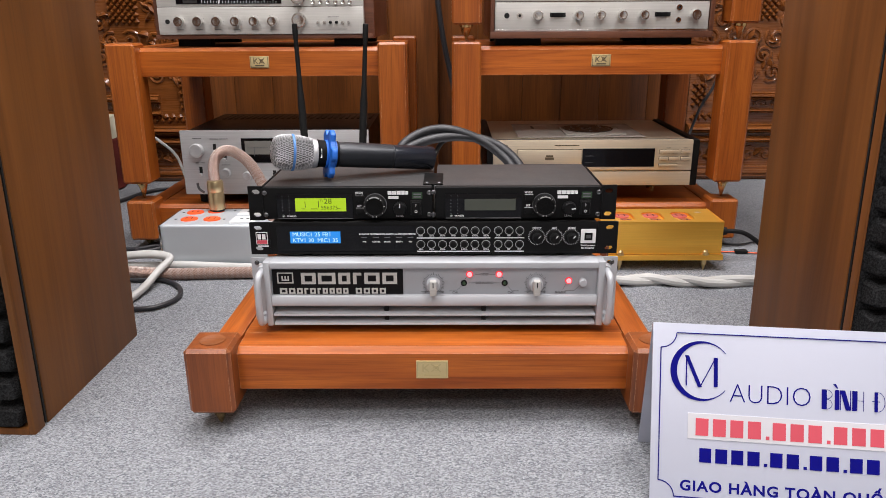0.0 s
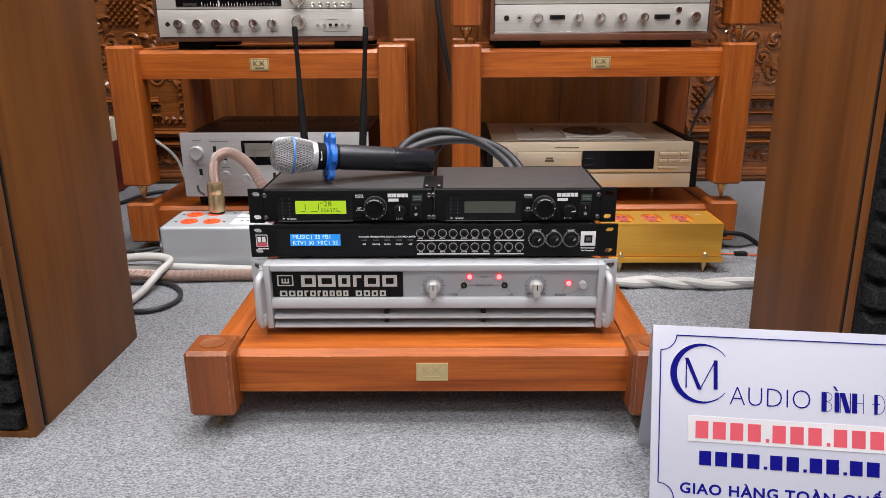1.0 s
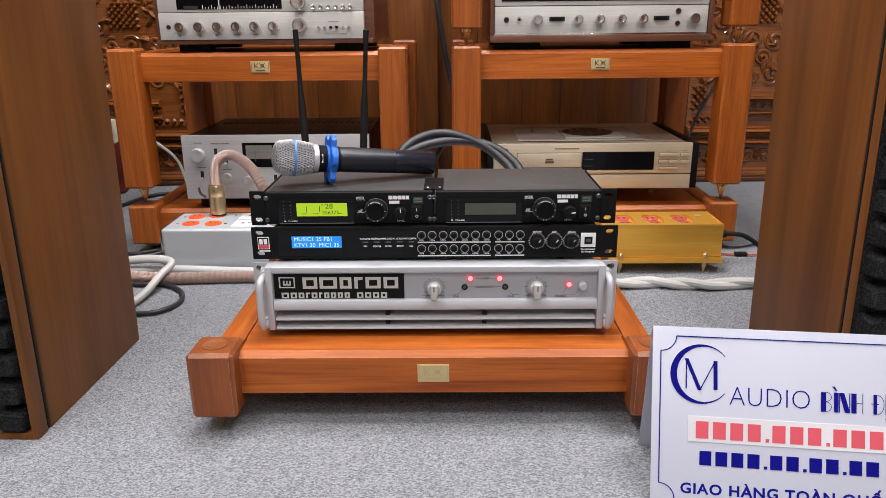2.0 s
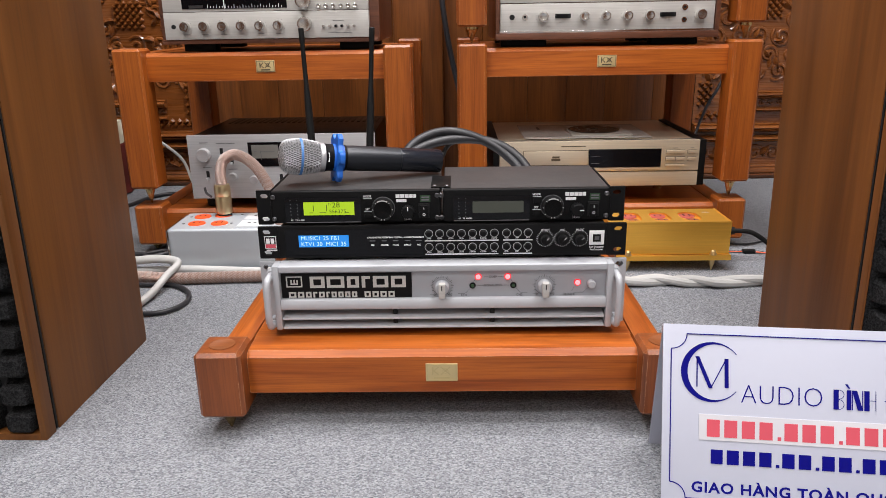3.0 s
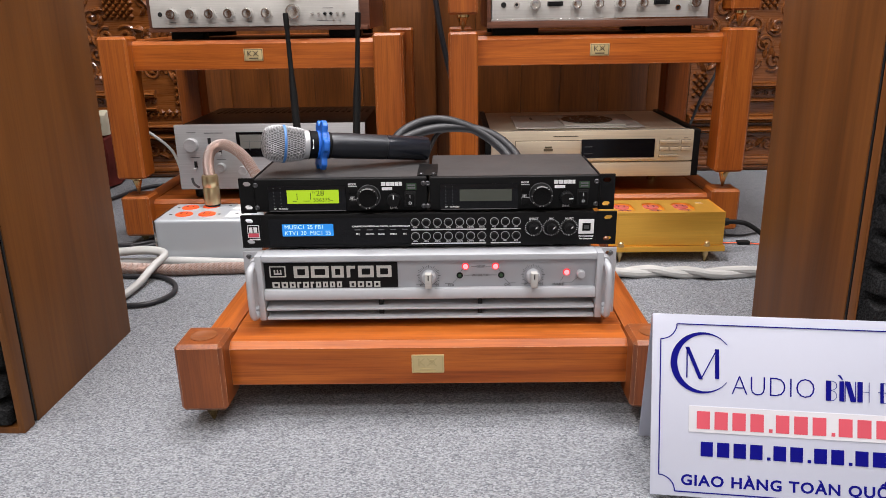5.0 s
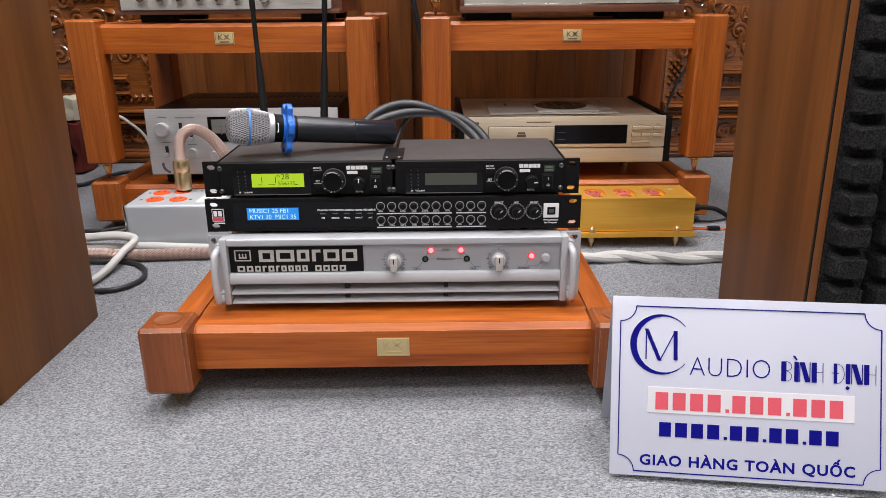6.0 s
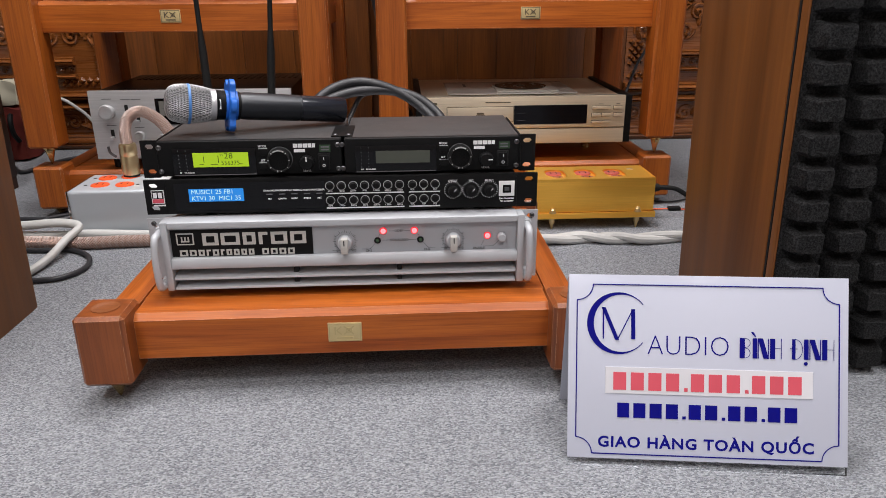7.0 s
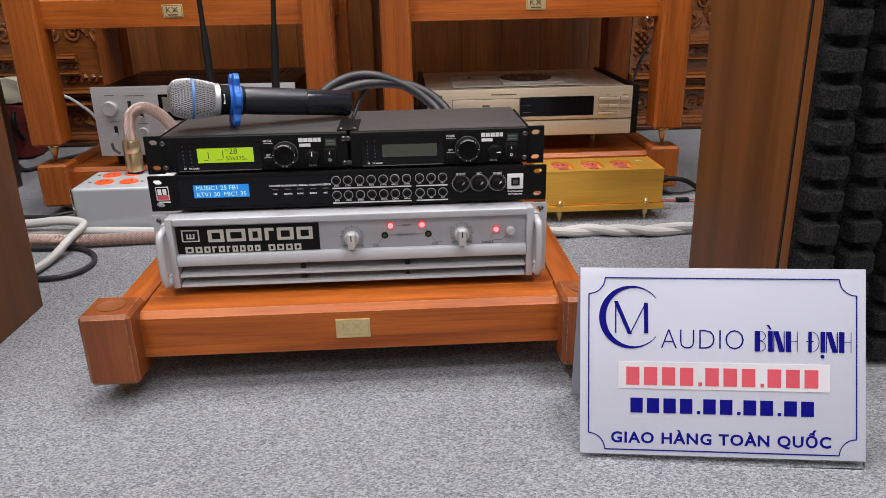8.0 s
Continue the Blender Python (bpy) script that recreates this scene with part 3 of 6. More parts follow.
for z0 in (0.1301, 0.1172):
    bm = rail([(0.911, z0), (0.9095, z0 + 0.0006), (0.9098, z0 + 0.0030), (0.9115, z0 + 0.0036), (0.9305, z0 + 0.0064), (0.9305, z0 + 0.0042), (0.913, z0 + 0.0012)], 0.2135)
    wpart("louvre", bm, GREY_PAINT, vent, "grey louvre slat")
for x in (-0.064, 0.066):
    wpart("divider", bx(x - 0.003, x + 0.003, 0.917, 0.9308, 0.118, 0.1440), RUBBER, vent)
for s in (-1, 1):
    xs = sorted((s * 0.2430, s * 0.2145))
    ear = wpart("rack_ear", eared_panel(xs[0], xs[1], 0.929, 0.934, 0.1163, 0.2058, s < 0, s > 0, 0.02, 0.0095, 0.0068), GREY_PAINT, amp)
    xc = sorted((s * 0.2147, s * 0.2235))
    wpart("end_cap", bx(xc[0], xc[1], 0.9085, 0.937, 0.1166, 0.2062, bev=0.002), GREY_PAINT, amp)
    hx = s * 0.2275
    hd = wpart("handle", tube(B(), [(hx, 0.931, 0.1905), (hx, 0.914, 0.1902), (hx + s * 0.001, 0.901, 0.186), (hx + s * 0.0016, 0.897, 0.160), (hx + s * 0.001, 0.898, 0.131), (hx, 0.905, 0.1235), (hx, 0.931, 0.123)], 0.0044, 14), GREY_PAINT, amp, "curved grey carrying handle")
    for z in (0.123, 0.1905):
        wpart("boss", cone(B(), (hx, 0.931, z), 0.0075, 0.0062, -0.012, "y", 20), GREY_PAINT, hd)
    screw(amp, s * 0.2355, 0.929, 0.1225)
    screw(amp, s * 0.2355, 0.929, 0.1995)
plate = wpart("name_panel", bx(-0.2135, -0.0407, 0.9146, 0.9165, 0.1597, 0.1943, bev=0.0004), BLACK, amp, "black printed name panel")
bm = B()
cx, cz = AX(505), AZ(491)
for r0 in ((-0.0105, 0.0105, 0.0062, 0.0076), (-0.0105, 0.0105, -0.0076, -0.0062)):
    box(bm, cx + r0[0], cx + r0[1], 0.9140, 0.9148, cz + r0[2], cz + r0[3])
for s in (-1, 1):
    box(bm, cx + s * 0.0098 - 0.0008, cx + s * 0.0098 + 0.0008, 0.9140, 0.9148, cz - 0.0062, cz + 0.0062)
box(bm, cx - 0.005, cx + 0.005, 0.9140, 0.9148, cz - 0.004, cz - 0.0022)
for k in (-1, 0, 1):
    box(bm, cx + k * 0.004 - 0.0009, cx + k * 0.004 + 0.0009, 0.9140, 0.9148, cz - 0.0022, cz + 0.0025)
wpart("emblem", bm, SILVER, plate, "square outline emblem")
for a, b in ((533, 559), (563, 594), (599, 620), (625, 640), (645, 672), (677, 703)):
    bm = B()
    xa, xb, za, zb = AX(a), AX(b), AZ(502), AZ(482)
    box(bm, xa, xb, 0.9141, 0.9148, zb - 0.0038, zb)
    box(bm, xa, xa + 0.0046, 0.9141, 0.9148, za, zb - 0.0038)
    if b - a > 18:
        box(bm, xb - 0.0046, xb, 0.9141, 0.9148, za, zb - 0.0038)
        box(bm, xa + 0.0046, xb - 0.0046, 0.9141, 0.9148, za, za + 0.0036)
    wpart("maker_mark", bm, SILVER, plate, "plain silver block")
bm = B()
px = 494
for wd in (13, 11, 10, 7, 10, 6, 9, 9, 9, 9, 0, 11, 11, 11, 11):
    if wd:
        xa, xb = AX(px), AX(px + wd)
        zb, za = AZ(509), AZ(519)
        box(bm, xa, xb, 0.9141, 0.9148, zb - 0.0021, zb)
        box(bm, xa, xa + 0.0024, 0.9141, 0.9148, za, zb - 0.0021)
        if wd > 8:
            box(bm, xb - 0.0024, xb, 0.9141, 0.9148, za, zb - 0.0021)
            box(bm, xa + 0.0024, xb - 0.0024, 0.9141, 0.9148, za, za + 0.0018)
    px += wd + (3.2 if wd else 10)
wpart("model_mark", bm, SILVER, plate, "row of small plain silver blocks")
for px in (767, 948):
    x, z = AX(px), AZ(502)
    dial_ticks(amp, x, 0.9160, z, 0.0118, 31, 0.0022, PRINT_GREY, -145, 145, 0.0005)
    dial_ticks(amp, x, 0.9160, z, 0.0118, 11, 0.0036, PRINT_GREY, -145, 145, 0.0007)
    kb = wpart("knob", lathe(B(), [(0, 0.011), (0.0078, 0.011), (0.0086, 0.010), (0.0092, 0.002), (0.0092, 0)], 28, pose(x, 0.9160, z, 90)), GREY_PAINT, amp, "grey gain knob with a raised grip")
    wpart("grip", bx(x - 0.0042, x + 0.0042, 0.8960, 0.9060, z - 0.010, z + 0.0092, bev=0.0012), SILVER, kb)
    wpart("pointer", bx(x - 0.0006, x + 0.0006, 0.8954, 0.8962, z + 0.001, z + 0.008), BLACK, kb)
for px, py in ((831, 485.5), (883, 485.5), (1006, 497)):
    x, z = AX(px), AZ(py)
    # This ring glows to imitate the red halo; the lamp itself follows.
    ld = wpart("lamp_bezel", lathe(B(), [(0.0026, 0.001), (0.0046, 0.001), (0.0046, 0)], 18, pose(x, 0.9160, z, 90)), RED_HALO, amp, "glowing red ring imitating the halo round a lamp")
    wpart("led", lathe(B(), [(0, 0.0045), (0.0022, 0.004), (0.0033, 0.0022), (0.0033, 0)], 18, pose(x, 0.9160, z, 90)), LED_RED, ld, "lit red lamp")
for px, py in ((821, 501), (893, 501)):
    x, z = AX(px), AZ(py)
    ld = wpart("lamp_bezel", lathe(B(), [(0.0024, 0.001), (0.0042, 0.001), (0.0042, 0)], 18, pose(x, 0.9160, z, 90)), BLACK, amp)
    wpart("led", lathe(B(), [(0, 0.003), (0.0022, 0.0025), (0.0028, 0)], 18, pose(x, 0.9160, z, 90)), LED_OFF, ld, "unlit lamp")
knob(amp, AX(1030), 0.9160, AZ(499), 0.0052, 0.008, GREY_PAINT, "round grey push button")
bm = B()


def rule(bm, a, b, y=0.9160, w=0.0005):
    (x0, z0), (x1, z1) = ((AX(a[0]), AZ(a[1])), (AX(b[0]), AZ(b[1])))
    if abs(z1 - z0) < 1e-5:
        box(bm, min(x0, x1), max(x0, x1), y - 0.0002, y + 0.0002, z0 - w / 2, z0 + w / 2)
        return bm
    n = Vector((x1 - x0, 0, z1 - z0)).normalized().cross(Vector((0, 1, 0))) * w / 2
    v = [bm.verts.new((x0 + n.x, y - 0.0002, z0 + n.z)), bm.verts.new((x1 + n.x, y - 0.0002, z1 + n.z)), bm.verts.new((x1 - n.x, y - 0.0002, z1 - n.z)), bm.verts.new((x0 - n.x, y - 0.0002, z0 - n.z))]
    bm.faces.new(v)
    return bm


for a, b in (((841, 486), (849, 486)), ((866, 486), (876, 486)), ((828, 501), (843, 501)), ((871, 501), (886, 501)), ((817, 506), (808, 515)),
             ((808, 515), (795, 515)), ((898, 506), (906, 515)), ((906, 515), (918, 515)), ((1001, 504), (996, 513)), ((1026, 506), (1016, 515)),
             ((1016, 515), (1000, 515)), ((745, 516), (785, 516)), ((928, 516), (966, 516)), ((888, 490), (892, 496)), ((826, 490), (822, 496))):
    wpart("printed_line", rule(B(), a, b), PRINT_GREY, amp)
for words, px, py in (("ODEP", 857, 486), ("SIGNAL/IOC", 857, 501), ("CH1", 806, 518), ("CH2", 904, 518), ("ENABLE", 992, 518), ("0", 753, 517), ("10", 782, 517), ("0", 934, 517), ("10", 963, 517)):
    wletters("legend", words, 0.0042, PRINT_GREY, amp, AX(px), 0.9156, AZ(py), wide=1.0)
for s in (-1, 1):
    for y in (0.96, 1.26):
        wpart("foot", cone(B(), (s * 0.185, y, 0.1057), 0.011, 0.012, 0.0122, "z", 20), RUBBER, amp, "round black rubber foot")


# ---- karaoke processor ----
def QX(px):
    return 0.01176 + (px - 784) * 0.0007444


def QZ(py):
    return 0.2521 - (py - 396) * 0.000777


proc = thing_at("karaoke_processor", 0, 0.935, 0.205, "slim black karaoke processor with lit blue display, on the amplifier", "processor")
fp = wpart("face_panel", eared_panel(-0.2425, 0.2415, 0.932, 0.937, 0.2100, 0.2533), BLACK, proc)
wpart("case", bx(-0.215, 0.215, 0.937, 1.14, 0.2100, 0.2515, bev=0.001), BLACK_TOP, proc)
wpart("bezel", box(box(B(), QX(491), QX(736), 0.9308, 0.9322, QZ(447), QZ(445.5)), QX(490), QX(736), 0.9312, 0.9322, QZ(445), QZ(400)), GLASS_DARK, proc, "glossy dark window strip")
lcd = wpart("display", bx(QX(514), QX(603), 0.9303, 0.9313, QZ(430), QZ(409.5)), LCD_BLUE, proc, "lit blue two-line display")
LCD_TEXT = glow("display_characters", (0.62, 0.95, 1.0), 1.05)
for k, words in enumerate(("MUSIC1 25 FB1", "KTV1 30  MIC1 35")):
    wletters("characters", words, 0.0078, LCD_TEXT, lcd, QX(518), 0.9301, QZ(414.5 + 10.3 * k), align="LEFT", wide=1.0 if k else 1.02)
badge = wpart("badge", bx(QX(453), QX(473.5), 0.9312, 0.9322, QZ(432), QZ(410.5)), WHITE, proc, "red and black square badge")
wpart("badge_field", bx(QX(454.2), QX(472.3), 0.9309, 0.9314, QZ(424), QZ(411.5)), BLACK, badge)
wpart("badge_band", bx(QX(454.2), QX(472.3), 0.9309, 0.9314, QZ(431), QZ(424.5)), INK_RED, badge)
bm = bx(QX(456), QX(462), 0.9306, 0.931, QZ(423), QZ(414))
box(bm, QX(464), QX(470), 0.9306, 0.931, QZ(423), QZ(414))
wpart("badge_mark", bm, WHITE, badge)
wpart("model_mark", bx(QX(455), QX(474), 0.9317, 0.9322, QZ(436.5), QZ(434.2)), WHITE, proc)
wletters("legend", "KARAOKE PROFESSIONAL DIGITAL AUDIO PROCESSOR", 0.0030, WHITE, proc, QX(686), 0.931, QZ(414.5))
for px, words in ((645, "PRE"), (666, "CENTER"), (686, "MUSIC"), (707, "EFFECT"), (727, "MIC")):
    wpart("button", bx(QX(px - 5), QX(px + 5), 0.9304, 0.932, QZ(421), QZ(419.6)), PRINT_GREY, proc, "slim grey button")
    wletters("legend", words, 0.0028, WHITE, proc, QX(px), 0.931, QZ(428))
LOW = ("60Hz", "120Hz", "240Hz", "1KHz", "2.5KHz", "6.3KHz", "16KHz", "VOL", "REP", "DLY")
for row, py in enumerate((409, 433)):
    for k, px in enumerate((745, 764, 783.5, 802.5, 822, 841, 860.5, 882, 901, 920)):
        x, z = QX(px), QZ(py)
        rg = wpart("trim_ring", lathe(B(), [(0.0050, 0.0004), (0.0050, 0.0009), (0.0057, 0.0009), (0.0057, 0)], 20, pose(x, 0.932, z, 90)), RING_GREY, proc, "white printed ring")
        wpart("trim_knob", lathe(B(), [(0, 0.005), (0.0033, 0.005), (0.004, 0.004), (0.0042, 0)], 18, pose(x, 0.932, z, 90)), BLACK, rg, "small black rotary control")
        wletters("legend", LOW[k], 0.0027, WHITE, proc, x, 0.9318, QZ(py + 8.8))
    for a, b in ((738, 868), (876, 928)):
        wpart("group_bar", bx(QX(a), QX(b), 0.9316, 0.9322, QZ(py + 13.6), QZ(py + 11.6)), WHITE, proc)
for px, words in ((950, "EFFECT"), (980.5, "MIC"), (1011, "MUSIC")):
    x, z = QX(px), QZ(420)
    dial_ticks(proc, x, 0.932, z, 0.0098, 28, 0.0014, WHITE, -180, 174, 0.0006)
    knob(proc, x, 0.932, z, 0.0066, 0.012, BLACK, "black ribbed rotary knob", WHITE, 20, 0.0092, radians(40))
    wletters("legend", words, 0.0036, WHITE, proc, x, 0.9316, QZ(405))
us = wpart("usb_plate", bx(QX(1027.5), QX(1054), 0.9311, 0.9322, QZ(431.5), QZ(406.5), bev=0.0004), WHITE, proc, "white plate round a USB socket")
wpart("usb_socket", bx(QX(1034), QX(1048), 0.9305, 0.9313, QZ(426), QZ(413)), BLACK, us)
wpart("usb_tongue", bx(QX(1037), QX(1045), 0.9300, 0.9307, QZ(422.5), QZ(416.5)), STEEL, us)
wletters("legend", "Port Connector", 0.0029, WHITE, proc, QX(1041), 0.9316, QZ(435.5))
wletters("legend", "For Computer", 0.0029, WHITE, proc, QX(1041), 0.9316, QZ(440))
for s in (-1, 1):
    for y in (0.955, 1.10):
        wpart("foot", cone(B(), (s * 0.17, y, 0.2036), 0.007, 0.007, 0.0066, "z", 16), RUBBER, proc)


# ---- wireless receivers ----
def RXX(px):
    return 0.01192 + (px - 784) * 0.0007416


def RZ(py):
    return 0.2988 - (py - 331) * 0.000763


def receiver(dx, lit, side):
    """A half-width receiver; dx shifts its front in reference steps, side is where its rack ear stands."""
    y = 0.942
    x0, x1 = (-0.2242, -0.0012) if side < 0 else (0.0018, 0.2192)
    th = thing_at("wireless_receiver", (x0 + x1) / 2, 1.0, 0.2515, "half-width black wireless microphone receiver with " + ("a lit green display" if lit else "its display off"), "receiver", "wireless receivers")
    wpart("case", bx(x0 + 0.001, x1 - 0.001, 0.949, 1.088, 0.2552, 0.2990, bev=0.0012), BLACK_TOP, th)
    fpn = wpart("face_panel", bx(x0, x1, y, 0.951, 0.2552, 0.2988, bev=0.0026, seg=3), BLACK, th)
    ex = (-0.2440, -0.2240) if side < 0 else (0.2190, 0.2395)
    wpart("rack_ear", eared_panel(ex[0], ex[1], 0.944, 0.948, 0.2535, 0.2995, side < 0, side > 0, 0.0185, 0.0105, 0.0062), BLACK, th, "black steel rack ear")
    sx = ex[1] - 0.002 if side < 0 else ex[0]
    wpart("ear_flange", bx(sx, sx + 0.002, 0.946, 1.07, 0.2545, 0.2993), BLACK, th)
    X = lambda px: RXX(px + dx)
    win = wpart("window", bx(X(490), X(625), 0.9405, 0.9425, RZ(386), RZ(343), bev=0.0005), GLASS_DARK, th, "smoked meter window")
    wpart("window_edge", bx(X(491), X(624), 0.9401, 0.9408, RZ(386.6), RZ(385.2)), PRINT_GREY, win)
    if lit:
        lc = wpart("display", bx(X(523), X(613), 0.9396, 0.9407, RZ(373), RZ(350)), LCD_GREEN, win, "lit yellow-green display")
        for xa, xb, za, zb in ((533, 540, 369, 368), (540, 541.2, 366, 355.5), (551, 563, 369, 368), (563.5, 564.8, 366, 354.5), (597, 603, 369, 368)):
            wpart("segment", bx(X(xa), X(xb), 0.9393, 0.9398, RZ(za), RZ(zb)), LCD_INK, lc)
        wletters("characters", "TV", 0.0042, LCD_INK, lc, X(570), 0.9393, RZ(354))
        wletters("characters", "28", 0.0098, LCD_INK, lc, X(581), 0.9393, RZ(355.5), wide=1.1)
        wletters("characters", "556375", 0.0072, LCD_INK, lc, X(583.5), 0.9393, RZ(366.8), wide=1.05)
    else:
        wpart("display", bx(X(524), X(614), 0.9396, 0.9407, RZ(372), RZ(352)), LCD_OFF, win, "unlit grey-green display")
    bm = B()
    for px in (500, 512):
        for py in (346.5, 354, 360, 366, 372, 378):
            disc(bm, X(px), 0.9405, RZ(py), 0.0006, 0.0004, 8)
    wpart("meter_dots", bm, PRINT_GREY, win)
    wletters("legend", "RF", 0.0026, WHITE, th, X(501), 0.9402, RZ(382))
    wletters("legend", "TX AUDIO", 0.0026, WHITE, th, X(515), 0.9402, RZ(382))
    for py, words in ((345, "MODE"), (368, "SET")):
        wletters("legend", words, 0.0036, WHITE, th, X(636.5), 0.9416, RZ(py - 3.5))
        wpart("legend_bar", bx(X(630), X(645), 0.9416, 0.9421, RZ(py + 0.4), RZ(py - 0.2)), WHITE, th)
        wpart("button", bx(X(631), X(646), 0.9402, 0.9425, RZ(py + 11), RZ(py + 2), bev=0.0005), BLACK, th)
    x, z = X(664.5), RZ(362.5)
    kb = knob(th, x, 0.942, z, 0.0142, 0.012, BLACK, "large black notched control wheel")
    wpart("wheel_face", lathe(B(), [(0, 0.0), (0.0115, 0.0), (0.0122, 0.0009), (0.0136, 0.0009), (0.0142, 0)], 40, pose(x, 0.930, z, 90)), RUBBER, kb)
    dial_ticks(kb, x, 0.9289, z, 0.0120, 9, 0.0016, RING_GREY, -170, 170, 0.0009)
    dial_ticks(kb, x, 0.9289, z, 0.0121, 12, 0.0014, RING_GREY, -28, 28, 0.0013)
    # Thin grey ring paints the highlight along the wheel's rim.
    wpart("wheel_rim", lathe(B(), [(0.0144, 0.0002), (0.0146, 0.0010), (0.0152, 0.0010), (0.0154, 0)], 40, pose(x, 0.942, z, 90)), PRINT_GREY, kb)
    bm = B()
    px = 687.0
    for wd in (8, 8, 8, 7, 6):
        box(bm, X(px), X(px + wd - 0.9), 0.9414, 0.9421, RZ(344.5), RZ(338.2))
        px += wd
    wpart("maker_mark", bm, WHITE, th, "plain white blocks")
    wpart("model_mark", bx(X(688), X(706), 0.9414, 0.9421, RZ(352), RZ(347)), WHITE, th)
    kb = knob(th, X(708.5), 0.942, RZ(368), 0.0090, 0.010, BLACK, "black level knob", WHITE, 18, 0, radians(0 if lit else 85))
    wletters("legend", "LEVEL", 0.0038, WHITE, th, X(708), 0.9416, RZ(382.5))
    dl = wpart("data_label", bx(X(730), X(748), 0.9416, 0.9421, RZ(352), RZ(340.5)), LED_OFF, th)
    for py in (344, 348.5):
        wpart("print_bar", bx(X(732.5), X(745.5), 0.9413, 0.9417, RZ(py + 1.2), RZ(py - 1.2)), PRINT_GREY, dl)
    sw = wpart("switch_frame", bx(X(727), X(746.5), 0.9400, 0.9422, RZ(381), RZ(354.5), bev=0.0008), RUBBER, th, "black rocker power switch")
    bm = bx(X(729.5), X(744), 0.9360, 0.9402, RZ(378.5), RZ(357), bev=0.001)
    wpart("rocker", bm, BLACK, sw)
    wletters("legend", "I", 0.005, WHITE, sw, X(736.8), 0.9357, RZ(362))
    wletters("legend", "O", 0.005, WHITE, sw, X(736.8), 0.9357, RZ(373))
    for px in (469, 760):
        for py in (341, 380):
            screw(th, X(px), 0.942, RZ(py))
    return th


rec_left = receiver(0, True, -1)
rec_right = receiver(298.5, False, 1)
jb = thing_at("joining_bracket", -0.001, 0.97, 0.2992, "small black steel bracket joining the two receivers", "bracket")
wpart("strap", bx(-0.014, 0.012, 0.950, 1.02, 0.2993, 0.3005, bev=0.0004), BLACK, jb)
for x in (-0.009, 0.007):
    wpart("screw", lathe(B(), [(0, 0.0016), (0.002, 0.0015), (0.003, 0.0006), (0.003, 0)], 12, pose(x, 0.957, 0.3004)), STEEL, jb)
# aerials at the back of the lit receiver
for bxx, bz, tx, tz, ty in ((-0.1982, 0.272, -0.2056, 0.5008, 1.127), (-0.1148, 0.272, -0.1014, 0.5002, 1.127)):
    d = Vector((tx - bxx, ty - 1.118, tz - bz))
    mm = Matrix.Translation((bxx, 1.118, bz)) @ d.to_track_quat("Z", "Y").to_matrix().to_4x4()
    ln = d.length
    at = wpart("aerial", lathe(B(), [(0, 0), (0.0062, 0), (0.0062, 0.03), (0.0056, 0.034), (0.0056, ln * 0.5), (0.0036, ln * 0.64), (0.0033, ln * 0.9), (0.0041, ln * 0.91), (0.0041, ln - 0.001), (0.003, ln), (0, ln)], 18, mm), RUBBER, rec_left, "black rubber whip aerial")
    wpart("connector", bx(bxx - 0.006, bxx + 0.006, 1.086, 1.124, 0.268, 0.28, bev=0.001), STEEL, at)


# ---- microphone lying on the receiver ----
tail, ring_c = Vector((-0.0028, 1.046, 0.3167)), Vector((-0.1445, 0.991, 0.3335))
ax = (ring_c - tail).normalized()
MM = Matrix.Translation(tail) @ ax.to_track_quat("Z", "Y").to_matrix().to_4x4() @ Matrix.Diagonal((0.97, 0.97, 0.925, 1))
mic = thing_at("microphone", -0.1, 1.0, 0.2995, "black wireless microphone with silver wire grille, lying on a receiver", "microphone")
wpart("handle", lathe(B(), [(0, 0), (0.0125, 0.0002), (0.0158, 0.003), (0.0162, 0.006), (0.0168, 0.0655), (0.0164, 0.0662), (0.0164, 0.0672), (0.0172, 0.068), (0.0178, 0.14), (0.0172, 0.150)], 40, MM), paint("black_anodised", (0.012, 0.014, 0.019), 0.33, 0.2, 0.05, 40, 0.02), mic)
wpart("tail_cup", lathe(B(), [(0.0166, 0.002), (0.0171, 0.003), (0.0171, 0.0655), (0.0166, 0.066)], 40, MM), paint("glossy_black_plastic", (0.01, 0.012, 0.018), 0.2, 0, 0.05, 40, 0.0), mic, "glossy black battery cup")
wpart("collar", lathe(B(), [(0.0172, 0.150), (0.0182, 0.151), (0.0188, 0.178), (0.0200, 0.182)], 40, MM), BLACK, mic)
wpart("collar_mark", bx(-0.0015, 0.0015, -0.0002, 0.0002, -0.006, 0.006), WHITE, mic).matrix_basis = Matrix.Translation(MM @ Vector((0, 0, 0.171))) @ pose(0, -0.0186, 0.004, -12, 0, 0)
GP = [(0.0203, 0.189), (0.0219, 0.196), (0.0238, 0.208), (0.0246, 0.217), (0.0244, 0.226), (0.0231, 0.235), (0.0196, 0.2425), (0.0120, 0.2462), (0.0, 0.2472)]
wpart("grille_ring", lathe(B(), [(0.0190, 0.1815), (0.0201, 0.1825), (0.0203, 0.1885), (0.0200, 0.1895)], 40, MM), MESH_GREY, mic, "dull silver ring")
wpart("grille_liner", lathe(B(), [(max(0, r - 0.0011), s) for r, s in GP], 32, MM), paint("grille_liner", (0.09, 0.09, 0.09), 0.8), mic, "dark foam behind the wire")


def prof(u):
    k = u * (len(GP) - 1)
    i = min(int(k), len(GP) - 2)
    f = k - i
    return GP[i][0] * (1 - f) + GP[i + 1][0] * f, GP[i][1] * (1 - f) + GP[i + 1][1] * f


bm = B()
N = 60
